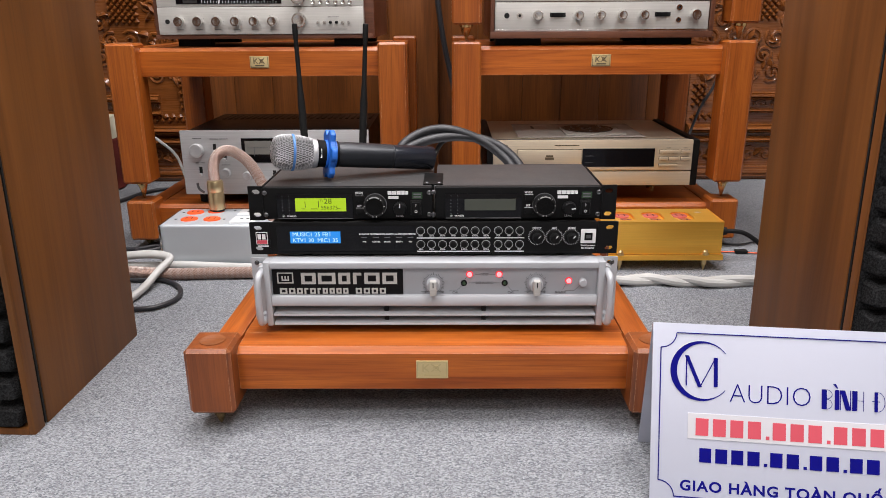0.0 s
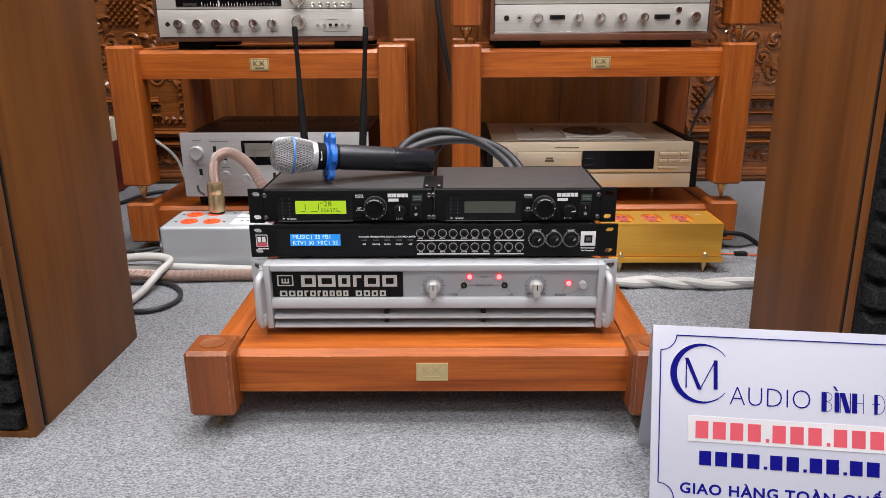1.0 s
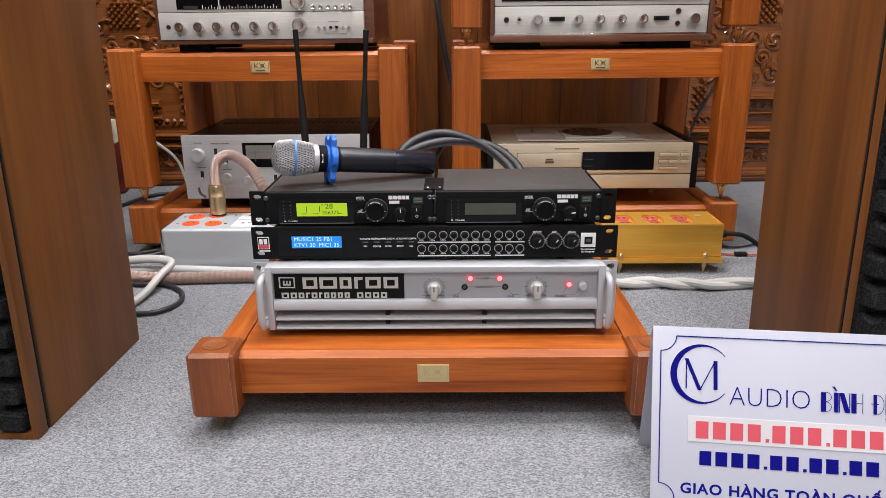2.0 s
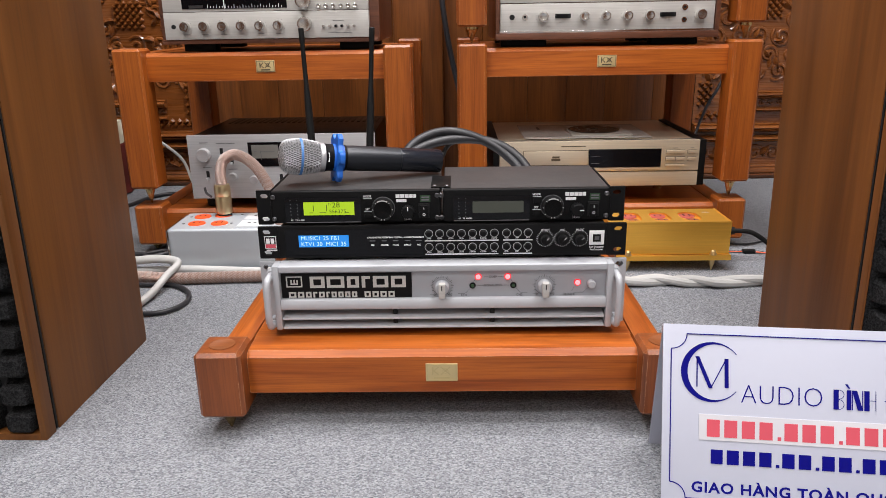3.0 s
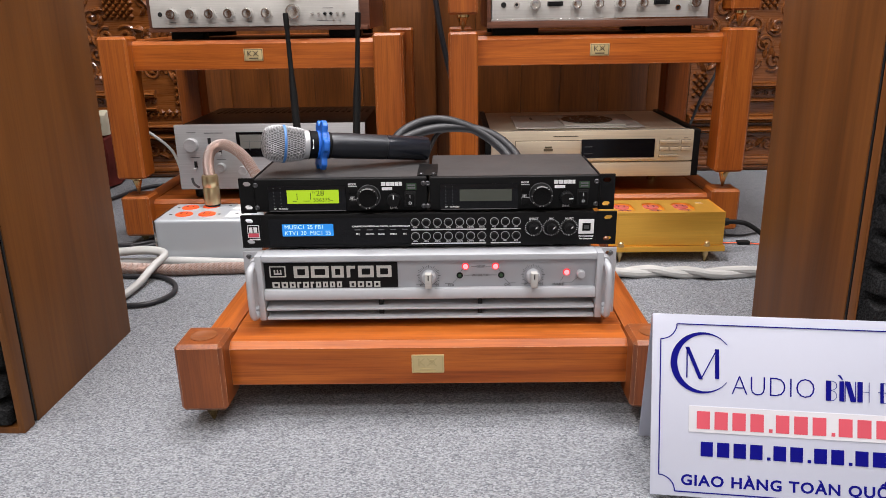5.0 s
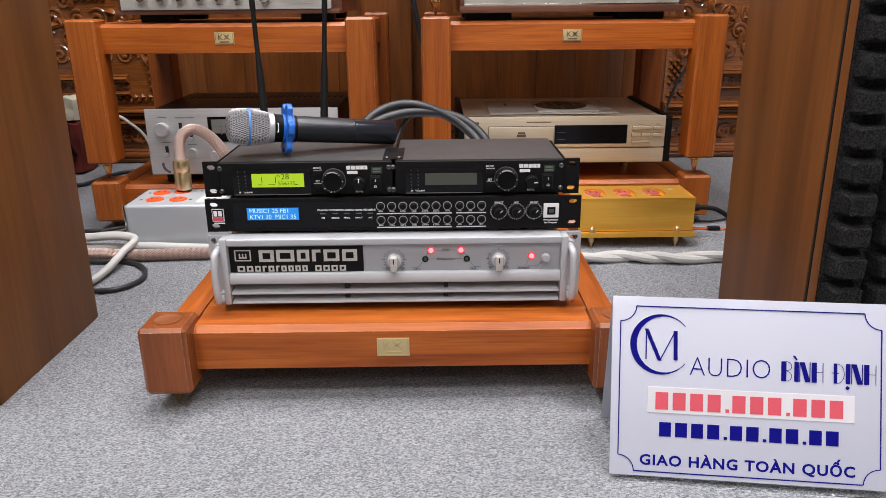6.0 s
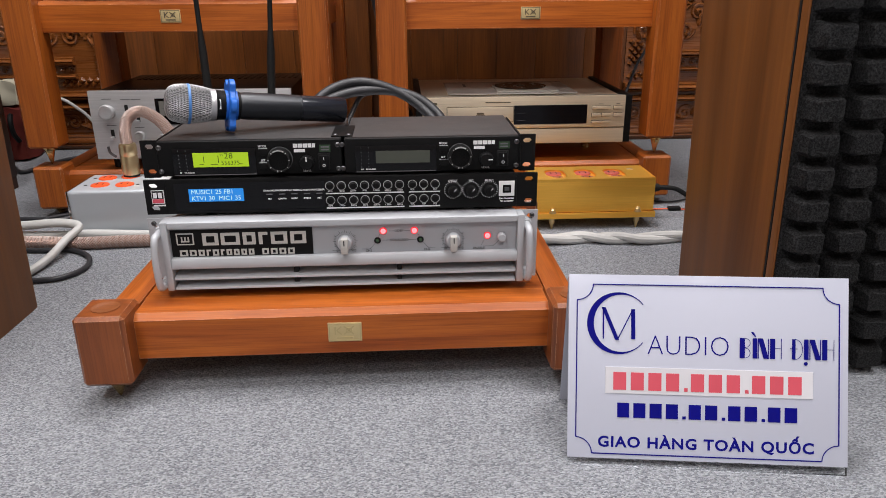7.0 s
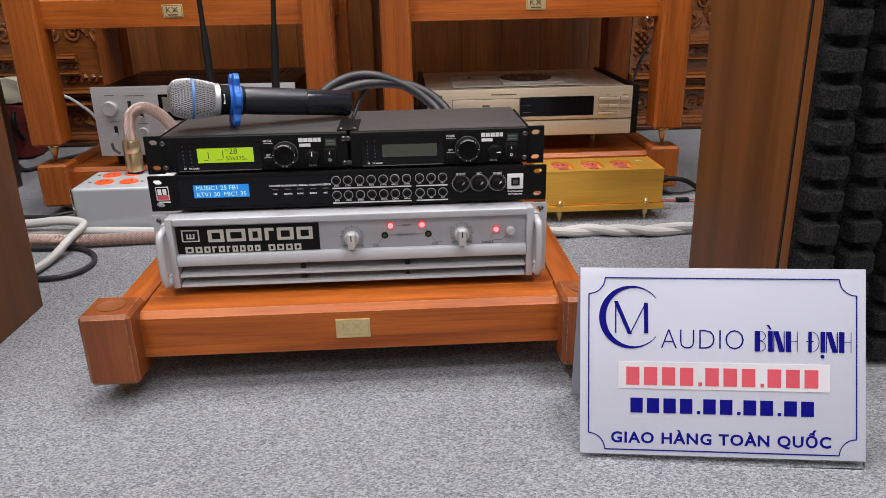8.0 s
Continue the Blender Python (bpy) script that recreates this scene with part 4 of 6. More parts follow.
for hand in (-1, 1):
    for k in range(N):
        rings = []
        for j in range(13):
            u = j / 12 * 0.97
            r, s = prof(u)
            a = 2 * math.pi * k / N + hand * u * 1.0
            c = Vector((r * math.cos(a), r * math.sin(a), s))
            rad, tan = Vector((math.cos(a), math.sin(a), 0)), Vector((-math.sin(a), math.cos(a), 0))
            w = 0.00031 if r > 0.012 else 0.00022
            rings.append([bm.verts.new(c + rad * w), bm.verts.new(c + tan * w), bm.verts.new(c - tan * w)])
        for a, b in zip(rings, rings[1:]):
            for n in range(3):
                bm.faces.new((a[n], a[(n + 1) % 3], b[(n + 1) % 3], b[n]))
bmesh.ops.transform(bm, matrix=MM, verts=bm.verts)
wpart("wire_grille", bm, MESH_GREY, mic, "silver woven wire mesh")
wpart("grille_band", lathe(B(), [(0.0243, 0.2148), (0.0254, 0.2153), (0.0254, 0.2183), (0.0243, 0.2188)], 40, MM), BLUE_BAND, mic, "blue band round the grille")
bm = B()
LOBES = 6
NS = 96
prof_r = []
for k in range(NS):
    a = 2 * math.pi * k / NS
    w = math.cos(LOBES * a)
    prof_r.append(0.0316 + 0.0042 * max(-0.9, min(0.9, w * 1.8)) / 0.9)
layers = []
for s, inset in ((0.1585, 0.0012), (0.1595, 0), (0.1655, 0), (0.1665, 0.0012)):
    layers.append([bm.verts.new(((r - inset) * math.cos(2 * math.pi * k / NS), (r - inset) * math.sin(2 * math.pi * k / NS), s)) for k, r in enumerate(prof_r)])
holes = [[bm.verts.new((0.0177 * math.cos(2 * math.pi * k / NS), 0.0177 * math.sin(2 * math.pi * k / NS), s)) for k in range(NS)] for s in (0.1665, 0.1585)]
loop = layers + holes
for a, b in zip(loop, loop[1:] + loop[:1]):
    for k in range(NS):
        bm.faces.new((a[k], a[(k + 1) % NS], b[(k + 1) % NS], b[k]))
lathe(bm, [(0.0178, 0.1540), (0.0190, 0.1542), (0.0193, 0.1695), (0.0188, 0.1700)], 40)
bmesh.ops.transform(bm, matrix=MM @ pose(0, 0, 0, 0, 0, 8), verts=bm.verts)
wpart("anti_roll_ring", bm, BLUE, mic, "bright blue lobed rubber ring")

# ---- counter sign ----
SW, SH = 0.2833, 0.1968
SIGN = pose(0.3787, 0.6686, 0.0049, -21.16, -0.67, -8.35)
sign = thing("tabletop_sign", SIGN, "white acrylic tent sign printed in blue and red, on the carpet", "sign")
front = part("front_sheet", bx(-SW / 2, SW / 2, 0.0006, 0.003, 0.004, SH, bev=0.0004), SIGN_WHITE, sign)
gm, gt, gb = node_mat("clear_acrylic")
gb.inputs["Base Color"].default_value = (0.93, 0.95, 0.96, 1)
gb.inputs["Roughness"].default_value = 0.08
gb.inputs["Transmission Weight"].default_value = 1.0
gb.inputs["IOR"].default_value = 1.2
cl = part("clear_foot", box(B(), -SW / 2 - 0.0015, SW / 2 - 0.001, -0.0004, 0.0060, -0.0045, 0.0036, 0.0006), gm, sign, "clear acrylic bottom edge")
cl.visible_shadow = False
part("back_sheet", bx(-SW / 2, SW / 2, -0.0015, 0.0015, -0.196, 0), SIGN_WHITE, sign, "white acrylic back leaf").matrix_basis = pose(0, 0.0055, SH - 0.002, 37, 0, 0)


def sx(px):
    return (px - 0.5) * SW


def sheet(name, bm, material, label=""):
    return part(name, bm, material, front, label)


def bar(bm, u0, u1, v0, v1, y=0.0003):
    return box(bm, sx(u0), sx(u1), y - 0.0004, 0.0008, SH * (1 - v1), SH * (1 - v0))


def quarter(bm, cu, cv, r, a0, a1, w=0.0011, n=10):
    pts = []
    for k in range(n + 1):
        a = radians(a0 + (a1 - a0) * k / n)
        pts.append((sx(cu) + r * math.cos(a), SH * (1 - cv) + r * math.sin(a), a))
    for (x0, z0, p), (x1, z1, q) in zip(pts, pts[1:]):
        v = [bm.verts.new((x0 + s * w / 2 * math.cos(p), 0.0, z0 + s * w / 2 * math.sin(p))) for s in (-1, 1)]
        v += [bm.verts.new((x1 + s * w / 2 * math.cos(q), 0.0, z1 + s * w / 2 * math.sin(q))) for s in (1, -1)]
        bm.faces.new(v)


bm = B()
l, r, t, b, c, w = 0.031, 0.968, 0.053, 0.954, 0.0165, 0.0011
cu, cv = c / SW, c / SH
hw, hv = w / SW / 2, w / SH / 2
bar(bm, l + cu, r - cu, t - hv, t + hv)
bar(bm, l + cu, r - cu, b - hv, b + hv)
bar(bm, l - hw, l + hw, t + cv, b - cv)
bar(bm, r - hw, r + hw, t + cv, b - cv)
quarter(bm, l, t, c, -90, 0)
quarter(bm, r, t, c, 180, 270)
quarter(bm, l, b, c, 0, 90)
quarter(bm, r, b, c, 90, 180)
sheet("border", bm, INK_BLUE, "thin blue border with scooped corners")
# round emblem: a thickening open arc and a zigzag
bm = B()
ecx, ecz, er = sx(0.1825), SH * (1 - 0.259), 0.0325
prev = None
for k in range(49):
    a = radians(38 + (322 - 38) * k / 48)
    th_w = 0.0008 + 0.0062 * max(0.0, math.sin((a - radians(38)) / radians(284) * math.pi)) ** 2
    p = [bm.verts.new((ecx + (er - d) * math.cos(a) * 1.0, -0.0001, ecz + (er - d) * math.sin(a))) for d in (0, th_w)]
    if prev:
        bm.faces.new((prev[0], p[0], p[1], prev[1]))
    prev = p
Z = [(-0.0155, -0.0165, 0.001), (-0.0155, 0.0165, 0.0012), (-0.0010, -0.0175, 0.0035), (0.0150, 0.0150, 0.0012), (0.0155, -0.0165, 0.004)]
for (x0, z0, w0), (x1, z1, w1) in zip(Z, Z[1:]):
    ww = 0.0042 if z1 < z0 else 0.0013
    v = [bm.verts.new((ecx + x + s, -0.0002, ecz + z)) for x, z, s in ((x0, z0, -ww / 2), (x1, z1, -ww / 2), (x1, z1, ww / 2), (x0, z0, ww / 2))]
    bm.faces.new(v)
sheet("emblem", bm, INK_BLUE, "blue open circle emblem with a zigzag")
lettering("lettering", "AUDIO", 0.0298, INK_BLUE, front, pose(sx(0.437), 0.0003, SH * (1 - 0.376)), wide=0.88, bold=-0.00065, space=1.02)
lettering("lettering", "GIAO HÀNG TOÀN QUỐC", 0.0155, INK_BLUE, front, pose(sx(0.497), 0.0003, SH * (1 - 0.893)), wide=1.07, bold=0.0004, space=1.12)


def deco_letter(ch, u0, u1, v0=0.322, v1=0.428):
    """A display letter with one heavy upright and hairline strokes."""
    x0, x1, z1, z0 = sx(u0), sx(u1), SH * (1 - v0), SH * (1 - v1)
    thin, y = 0.0006, -0.0001
    heavy = 0.0052
    bm = B()
    quad = lambda *p: bm.faces.new([bm.verts.new((a, y, c)) for a, c in p])
    bar4 = lambda a, b, c, d: quad((a, c), (b, c), (b, d), (a, d))
    if ch == "I":
        bar4(x0, x1, z0, z1)
    elif ch == "H":
        bar4(x0, x0 + heavy, z0, z1)
        bar4(x1 - thin, x1, z0, z1)
        bar4(x0 + heavy, x1 - thin, (z0 + z1) / 2, (z0 + z1) / 2 + thin)
    elif ch == "N":
        bar4(x0, x0 + thin * 1.6, z0, z1)
        quad((x0, z1), (x0 + heavy, z1), (x1, z0), (x1 - heavy, z0))
        bar4(x1 - thin * 1.6, x1, z0, z1)
    else:
        bar4(x0 + (0.0018 if ch == "D" else 0), x0 + heavy, z0, z1)
        lobes = [((z0 + z1) / 2, (z1 - z0) / 2)] if ch == "D" else [(z1 - (z1 - z0) * 0.24, (z1 - z0) * 0.24), (z0 + (z1 - z0) * 0.26, (z1 - z0) * 0.26)]
        for zc, rz in lobes:
            rx = x1 - x0 - heavy
            ring = [(x0 + heavy + (rx - q) * math.cos(p), zc + (rz - q) * math.sin(p)) for p in [math.pi * (k / 14 - 0.5) for k in range(15)] for q in (0, thin)]
            for k in range(0, 28, 2):
                quad(ring[k], ring[k + 2], ring[k + 3], ring[k + 1])
        if ch == "D":
            bar4(x0 - 0.0004, x0 + heavy + 0.002, (z0 + z1) / 2, (z0 + z1) / 2 + 0.0009)
    return sheet("letter", bm, INK_BLUE)


for ch, u0, u1 in (("B", 0.619, 0.657), ("I", 0.665, 0.681), ("N", 0.683, 0.722), ("H", 0.726, 0.767), ("D", 0.797, 0.841), ("I", 0.845, 0.861), ("N", 0.864, 0.904), ("H", 0.908, 0.950)):
    deco_letter(ch, u0, u1)
bm = B()
bm.faces.new([bm.verts.new((sx(u), -0.0001, SH * (1 - v))) for u, v in ((0.658, 0.290), (0.668, 0.290), (0.678, 0.314), (0.672, 0.314))])
sheet("grave_accent", bm, INK_BLUE)
sheet("dot_below", cone(B(), (sx(0.852), -0.0001, SH * (1 - 0.449)), 0.0019, 0.0019, 0.0006, "y", 14), INK_BLUE)
lab = sheet("paper_label", bar(B(), 0.137, 0.877, 0.492, 0.632, 0.0002), PAPER, "white paper strip with a red bar")


def digit_bars(groups, u, v0, v1, step, material, y):
    for g in groups:
        for _ in range(g):
            sheet("bar", bar(B(), u, u + step * 0.74, v0, v1, y), material, "plain printed bar")
            u += step
        if u < 0.8:
            sheet("dot", bar(B(), u + step * 0.02, u + step * 0.22, v1 - (v1 - v0) * 0.2, v1, y), material)
        u += step * 0.40


digit_bars((4, 3, 3), 0.166, 0.519, 0.613, 0.0637, INK_RED, -0.0001)
digit_bars((4, 2, 2, 2), 0.182, 0.682, 0.759, 0.0586, INK_BLUE, 0.0003)


# ---- power distributors and cables on the floor ----
gold = thing_at("power_distributor", 0.468, 1.53, 0, "gold anodised power distributor with red sockets, on small spikes", "power strip")


def stadium(cx, cy, a, ry, n=10):
    """Outline of a rounded slot, longer along y."""
    pts = []
    for k in range(n + 1):
        q = math.pi * k / n
        pts.append((cx + a * math.cos(q), cy + ry + a * 0.8 * math.sin(q)))
    for k in range(n + 1):
        q = math.pi + math.pi * k / n
        pts.append((cx + a * math.cos(q), cy - ry + a * 0.8 * math.sin(q)))
    return pts


def plate_with_wells(x0, x1, y0, y1, z0, z1, wells):
    bm = B()
    loops = [[(x0, y0), (x1, y0), (x1, y1), (x0, y1)]] + wells
    edges = []
    for loop in loops:
        vs = [bm.verts.new((p[0], p[1], z1)) for p in loop]
        edges += [bm.edges.new((vs[k], vs[(k + 1) % len(vs)])) for k in range(len(vs))]
    bmesh.ops.triangle_fill(bm, use_beauty=True, edges=edges, normal=(0, 0, 1))
    r = bmesh.ops.extrude_face_region(bm, geom=list(bm.faces))
    bmesh.ops.translate(bm, vec=(0, 0, z0 - z1), verts=[v for v in r["geom"] if isinstance(v, bmesh.types.BMVert)])
    return bm


GX0, GX1, GY0, GY1, GZ = 0.333, 0.5815, 1.453, 1.562, 0.1045
WELLS = (0.386, 0.4475, 0.509)
gbody = wpart("body", bx(GX0, GX1, GY0, GY1, 0.0365, GZ - 0.005, bev=0.0006), GOLD, gold)
bm = plate_with_wells(GX0, GX1, GY0, GY1, GZ - 0.0049, GZ, [stadium(x, 1.5015, 0.0200, 0.0165) for x in WELLS])
wpart("top_plate", bm, GOLD, gold, "gold top plate with rounded wells")
for x in WELLS:
    bm = B()
    inner, outer = [[bm.verts.new((p[0], p[1], z)) for p in stadium(x, 1.5015, a, 0.0165)] for a, z in ((0.0200, GZ + 0.0008), (0.0225, GZ + 0.0002))]
    for k in range(len(inner)):
        bm.faces.new((inner[k], inner[(k + 1) % len(inner)], outer[(k + 1) % len(inner)], outer[k]))
    wpart("well_rim", bm, GOLD, gold, "bevelled gold rim of a socket well")
wpart("edge_bead", box(box(B(), GX0, GX1, GY0, GY0 + 0.0015, GZ - 0.0003, GZ + 0.0012), GX1 - 0.0015, GX1, GY0 + 0.0015, GY1, GZ - 0.0003, GZ + 0.0012), GOLD, gold)
wpart("base_plate", bx(GX0 - 0.003, GX1 + 0.004, GY0 - 0.004, GY1 + 0.004, 0.0235, 0.0352, bev=0.001), GOLD, gold)
for x in (0.374, 0.549):
    for y in (GY0 - 0.0005, GY1 - 0.012):
        ft = wpart("foot", lathe(B(), [(0, 0.024), (0.0058, 0.024), (0.0058, 0.014), (0.004, 0.011), (0.0012, 0.0005), (0, 0)], 16, pose(x, y + 0.005, 0)), BRASS, gold, "small brass spike foot")
        wpart("bolt", lathe(B(), [(0, 0.011), (0.0035, 0.0105), (0.006, 0.007), (0.006, 0.003), (0.0075, 0.003), (0.0075, 0)], 16, pose(x, y + 0.001, 0.0350)), BRASS, ft)
for x in WELLS:
    for y in (1.4825, 1.5205):
        so = wpart("socket", lathe(B(), [(0, 0.0022), (0.0145, 0.0022), (0.0165, 0.0014), (0.017, 0)], 24, pose(x, y, GZ - 0.0049)), RED_GEL, gbody, "translucent red mains socket")
        wpart("slots", box(box(B(), x - 0.007, x - 0.005, y - 0.005, y + 0.005, GZ - 0.0029, GZ - 0.0022), x + 0.005, x + 0.007, y - 0.005, y + 0.005, GZ - 0.0029, GZ - 0.0022), DARK, so)
wpart("emblem", box(bx(0.545, 0.557, 1.532, 1.535, GZ - 0.0002, GZ + 0.0004), 0.543, 0.559, 1.527, 1.5285, GZ - 0.0002, GZ + 0.0004), CHAMP, gbody, "tiny engraved mark")

silver = thing_at("power_strip", -0.44, 1.54, 0, "silver aluminium power strip with orange and white sockets, on the carpet", "power strip")
sb = wpart("body", bx(-0.590, -0.29, 1.478, 1.615, 0.006, 0.095, bev=0.008, seg=4), ALU_BOX, silver)
wpart("end_plate", bx(-0.5945, -0.5905, 1.482, 1.611, 0.004, 0.093, bev=0.001), CHROME, silver, "polished end plate")
for x in (-0.57, -0.31):
    for y in (1.50, 1.595):
        wpart("foot", cone(B(), (x, y, 0), 0.008, 0.008, 0.0065, "z", 16), RUBBER, silver)
for x, y in ((-0.541, 1.522), (-0.492, 1.522), (-0.546, 1.578), (-0.503, 1.588)):
    so = wpart("socket", lathe(B(), [(0, 0.003), (0.0155, 0.003), (0.0178, 0.002), (0.0184, 0)], 28, pose(x, y, 0.0948)), ORANGE, sb, "round orange mains socket")
    wpart("slots", box(box(B(), x - 0.007, x - 0.005, y - 0.005, y + 0.005, 0.0974, 0.0981), x + 0.005, x + 0.007, y - 0.005, y + 0.005, 0.0974, 0.0981), DARK, so)
for y in (1.520, 1.580):
    wp = wpart("socket_plate", bx(-0.447, -0.395, y - 0.026, y + 0.022, 0.0948, 0.0968, bev=0.0008), WHITE, sb, "white double socket plate")
    wpart("slots", box(box(B(), -0.43, -0.424, y - 0.004, y + 0.004, 0.0967, 0.0971), -0.417, -0.411, y - 0.004, y + 0.004, 0.0967, 0.0971), PRINT_GREY, wp)
for x, y in ((-0.57, 1.522), (-0.466, 1.522), (-0.572, 1.578), (-0.462, 1.592)):
    wpart("screw", cone(B(), (x, y, 0.0946), 0.003, 0.003, 0.0012, "z", 10), STEEL, sb)

def smooth_line(pts, steps):
    P = [Vector(p) for p in pts]
    out = []
    for i in range(len(P) - 1):
        p0, p1, p2, p3 = P[max(i - 1, 0)], P[i], P[i + 1], P[min(i + 2, len(P) - 1)]
        for k in range(steps):
            u = k / steps
            out.append(0.5 * (2 * p1 + (p2 - p0) * u + (2 * p0 - 5 * p1 + 4 * p2 - p3) * u * u + (3 * p1 - p0 - 3 * p2 + p3) * u ** 3))
    return out + [P[-1]]


def braid(pts, r, hand, strands=15, pitch=0.042, w=0.0009):
    """Flat helical strands round a cable, all running one way."""
    line = smooth_line(pts, 28)
    bm = B()
    side, run, frames = None, 0.0, []
    for i, p in enumerate(line):
        d = (line[min(i + 1, len(line) - 1)] - line[max(i - 1, 0)]).normalized()
        if side is None:
            side = d.orthogonal().normalized()
        side = (side - d * side.dot(d)).normalized()
        run += (p - line[i - 1]).length if i else 0
        frames.append((p, d, side.copy(), d.cross(side), run))
    for k in range(strands):
        prev = None
        for i, (p, d, s, u, run) in enumerate(frames):
            a = 2 * math.pi * (k / strands + hand * run / pitch)
            out = s * math.cos(a) + u * math.sin(a)
            tan = -s * math.sin(a) + u * math.cos(a)
            lift = r + 0.0003 * math.sin(a * strands)
            cr = (tan - d * hand * 0.6).normalized() * w
            q = [bm.verts.new(p + out * lift + cr), bm.verts.new(p + out * (lift + 0.0007)), bm.verts.new(p + out * lift - cr)]
            if prev:
                bm.faces.new((prev[0], q[0], q[1], prev[1]))
                bm.faces.new((prev[1], q[1], q[2], prev[2]))
            prev = q
    return bm


COPPER_STRAND = paint("copper_strand", (0.35, 0.22, 0.175), 0.36, 0.5)
PALE_STRAND = paint("pale_strand", (0.50, 0.41, 0.37), 0.4, 0.3)


def braided_cable(pts, r, parent):
    core = wpart("cable", tube(B(), pts, r * 0.96, 14), BRAID, parent, "copper and grey braided cable")
    wpart("braid", braid(pts, r, 1), COPPER_STRAND, core, "copper strands")["kind"] = "stuff"
    wpart("braid", braid(pts, r, -1), PALE_STRAND, core, "pale grey strands")["kind"] = "stuff"


plug = thing_at("mains_plug", -0.503, 1.588, 0.098, "brass mains plug with a copper-braided cable, plugged into the silver strip", "plug")
wpart("shell", lathe(B(), [(0, 0.004), (0.0160, 0.004), (0.0176, 0.006), (0.0176, 0.042), (0.0168, 0.0432), (0.0168, 0.0445), (0.0178, 0.046), (0.0178, 0.064), (0.0158, 0.069), (0.0120, 0.070), (0, 0.070)], 32, pose(-0.4995, 1.588, 0.097)), SATIN_BRASS, plug, "satin brass barrel")
wpart("collar", lathe(B(), [(0, 0.0), (0.0162, 0.0), (0.0162, 0.0045), (0, 0.0045)], 28, pose(-0.4995, 1.588, 0.0972)), RUBBER, plug)
braided_cable([(-0.4995, 1.588, 0.16), (-0.5005, 1.592, 0.195), (-0.492, 1.6, 0.219), (-0.466, 1.6, 0.230), (-0.432, 1.59, 0.216), (-0.402, 1.57, 0.188), (-0.372, 1.54, 0.14), (-0.35, 1.5, 0.07), (-0.34, 1.45, 0.03), (-0.30, 1.43, 0.013), (-0.2, 1.42, 0.013)], 0.0112, plug)
wpart("toggle", tube(B(), [(-0.522, 1.58, 0.14), (-0.531, 1.575, 0.15), (-0.533, 1.574, 0.163)], 0.0028, 8), STEEL, plug)


def floor_cable(pts, r, material, label, name="cable", flat=1.0, twist=0, seg=12):
    if twist:
        th = thing(name, pose(*[sum(p[k] for p in pts) / len(pts) for k in (0, 1)], 0), label, "cable", "floor cables")
        WORLD[th.name] = th.matrix_basis.copy()
        P = [Vector(p) for p in pts]
        for s in range(2):
            out = []
            n = 44
            for k in range(n + 1):
                u = k / n * (len(P) - 1)
                i = min(int(u), len(P) - 2)
                p = P[i].lerp(P[i + 1], u - i)
                a = twist * 2 * math.pi * k / n + s * math.pi
                out.append(p + Vector((0, math.cos(a), math.sin(a) * 0.8)) * r * 0.42)
            wpart("strand", tube(B(), out, r * 0.78, 10, 3), material, th)
        return th
    return single(name, tube(B(), pts, r, seg, 8, flat=flat), material, label, "cable", group="floor cables")


bc = thing_at("cable", -0.55, 1.41, 0, "thick copper-braided mains cable lying on the carpet", "cable", "floor cables")
braided_cable([(-0.95, 1.44, 0.012), (-0.78, 1.425, 0.012), (-0.639, 1.418, 0.012), (-0.55, 1.406, 0.012), (-0.45, 1.411, 0.012), (-0.34, 1.415, 0.012), (-0.2, 1.42, 0.012)], 0.0115, bc)
floor_cable([(-0.95, 1.50, 0.012), (-0.78, 1.475, 0.012), (-0.66, 1.455, 0.012), (-0.591, 1.458, 0.011), (-0.548, 1.462, 0.011), (-0.46, 1.452, 0.011), (-0.40, 1.446, 0.011), (-0.28, 1.44, 0.011)], 0.0095, WHITE_CABLE, "white sleeved cable lying behind the braided one")
floor_cable([(-0.95, 1.515, 0.018), (-0.76, 1.47, 0.03), (-0.674, 1.455, 0.034), (-0.612, 1.452, 0.039), (-0.572, 1.445, 0.038), (-0.556, 1.425, 0.035), (-0.562, 1.385, 0.028), (-0.572, 1.31, 0.012), (-0.590, 1.24, 0.010), (-0.66, 1.15, 0.010)], 0.0092, WHITE_CABLE, "white sleeved cable looping over other cables", flat=0.8)
floor_cable([(-0.80, 1.40, 0.006), (-0.613, 1.387, 0.006), (-0.555, 1.384, 0.006), (-0.510, 1.345, 0.006), (-0.494, 1.290, 0.006), (-0.514, 1.247, 0.006), (-0.556, 1.234, 0.006), (-0.68, 1.235, 0.006)], 0.0046, CABLE_BLACK, "black cable in a loop on the carpet")
floor_cable([(0.18, 1.37, 0.011), (0.351, 1.364, 0.011), (0.416, 1.371, 0.011), (0.469, 1.363, 0.011), (0.521, 1.355, 0.011), (0.614, 1.364, 0.011), (0.75, 1.38, 0.011), (0.95, 1.40, 0.011)], 0.0112, WHITE_CABLE, "twisted white cable pair lying on the carpet", twist=2.6)
cord = thing_at("power_cable", 0.62, 1.53, 0.06, "black mains cord plugged into the gold distributor", "cable", "floor cables")
wpart("plug", cone(B(), (0.5815, 1.52, 0.066), 0.012, 0.008, 0.032, "x", 18), RUBBER, cord, "moulded black plug")
wpart("cord", tube(B(), [(0.611, 1.52, 0.066), (0.634, 1.52, 0.065), (0.655, 1.52, 0.060), (0.685, 1.52, 0.040), (0.72, 1.51, 0.008), (0.8, 1.50, 0.006), (0.95, 1.5, 0.006)], 0.005, 10), RUBBER, cord)
wire = thing_at("thin_wire", 0.66, 1.565, 0, "thin red and black wire with an inline connector on the carpet", "cable", "floor cables")
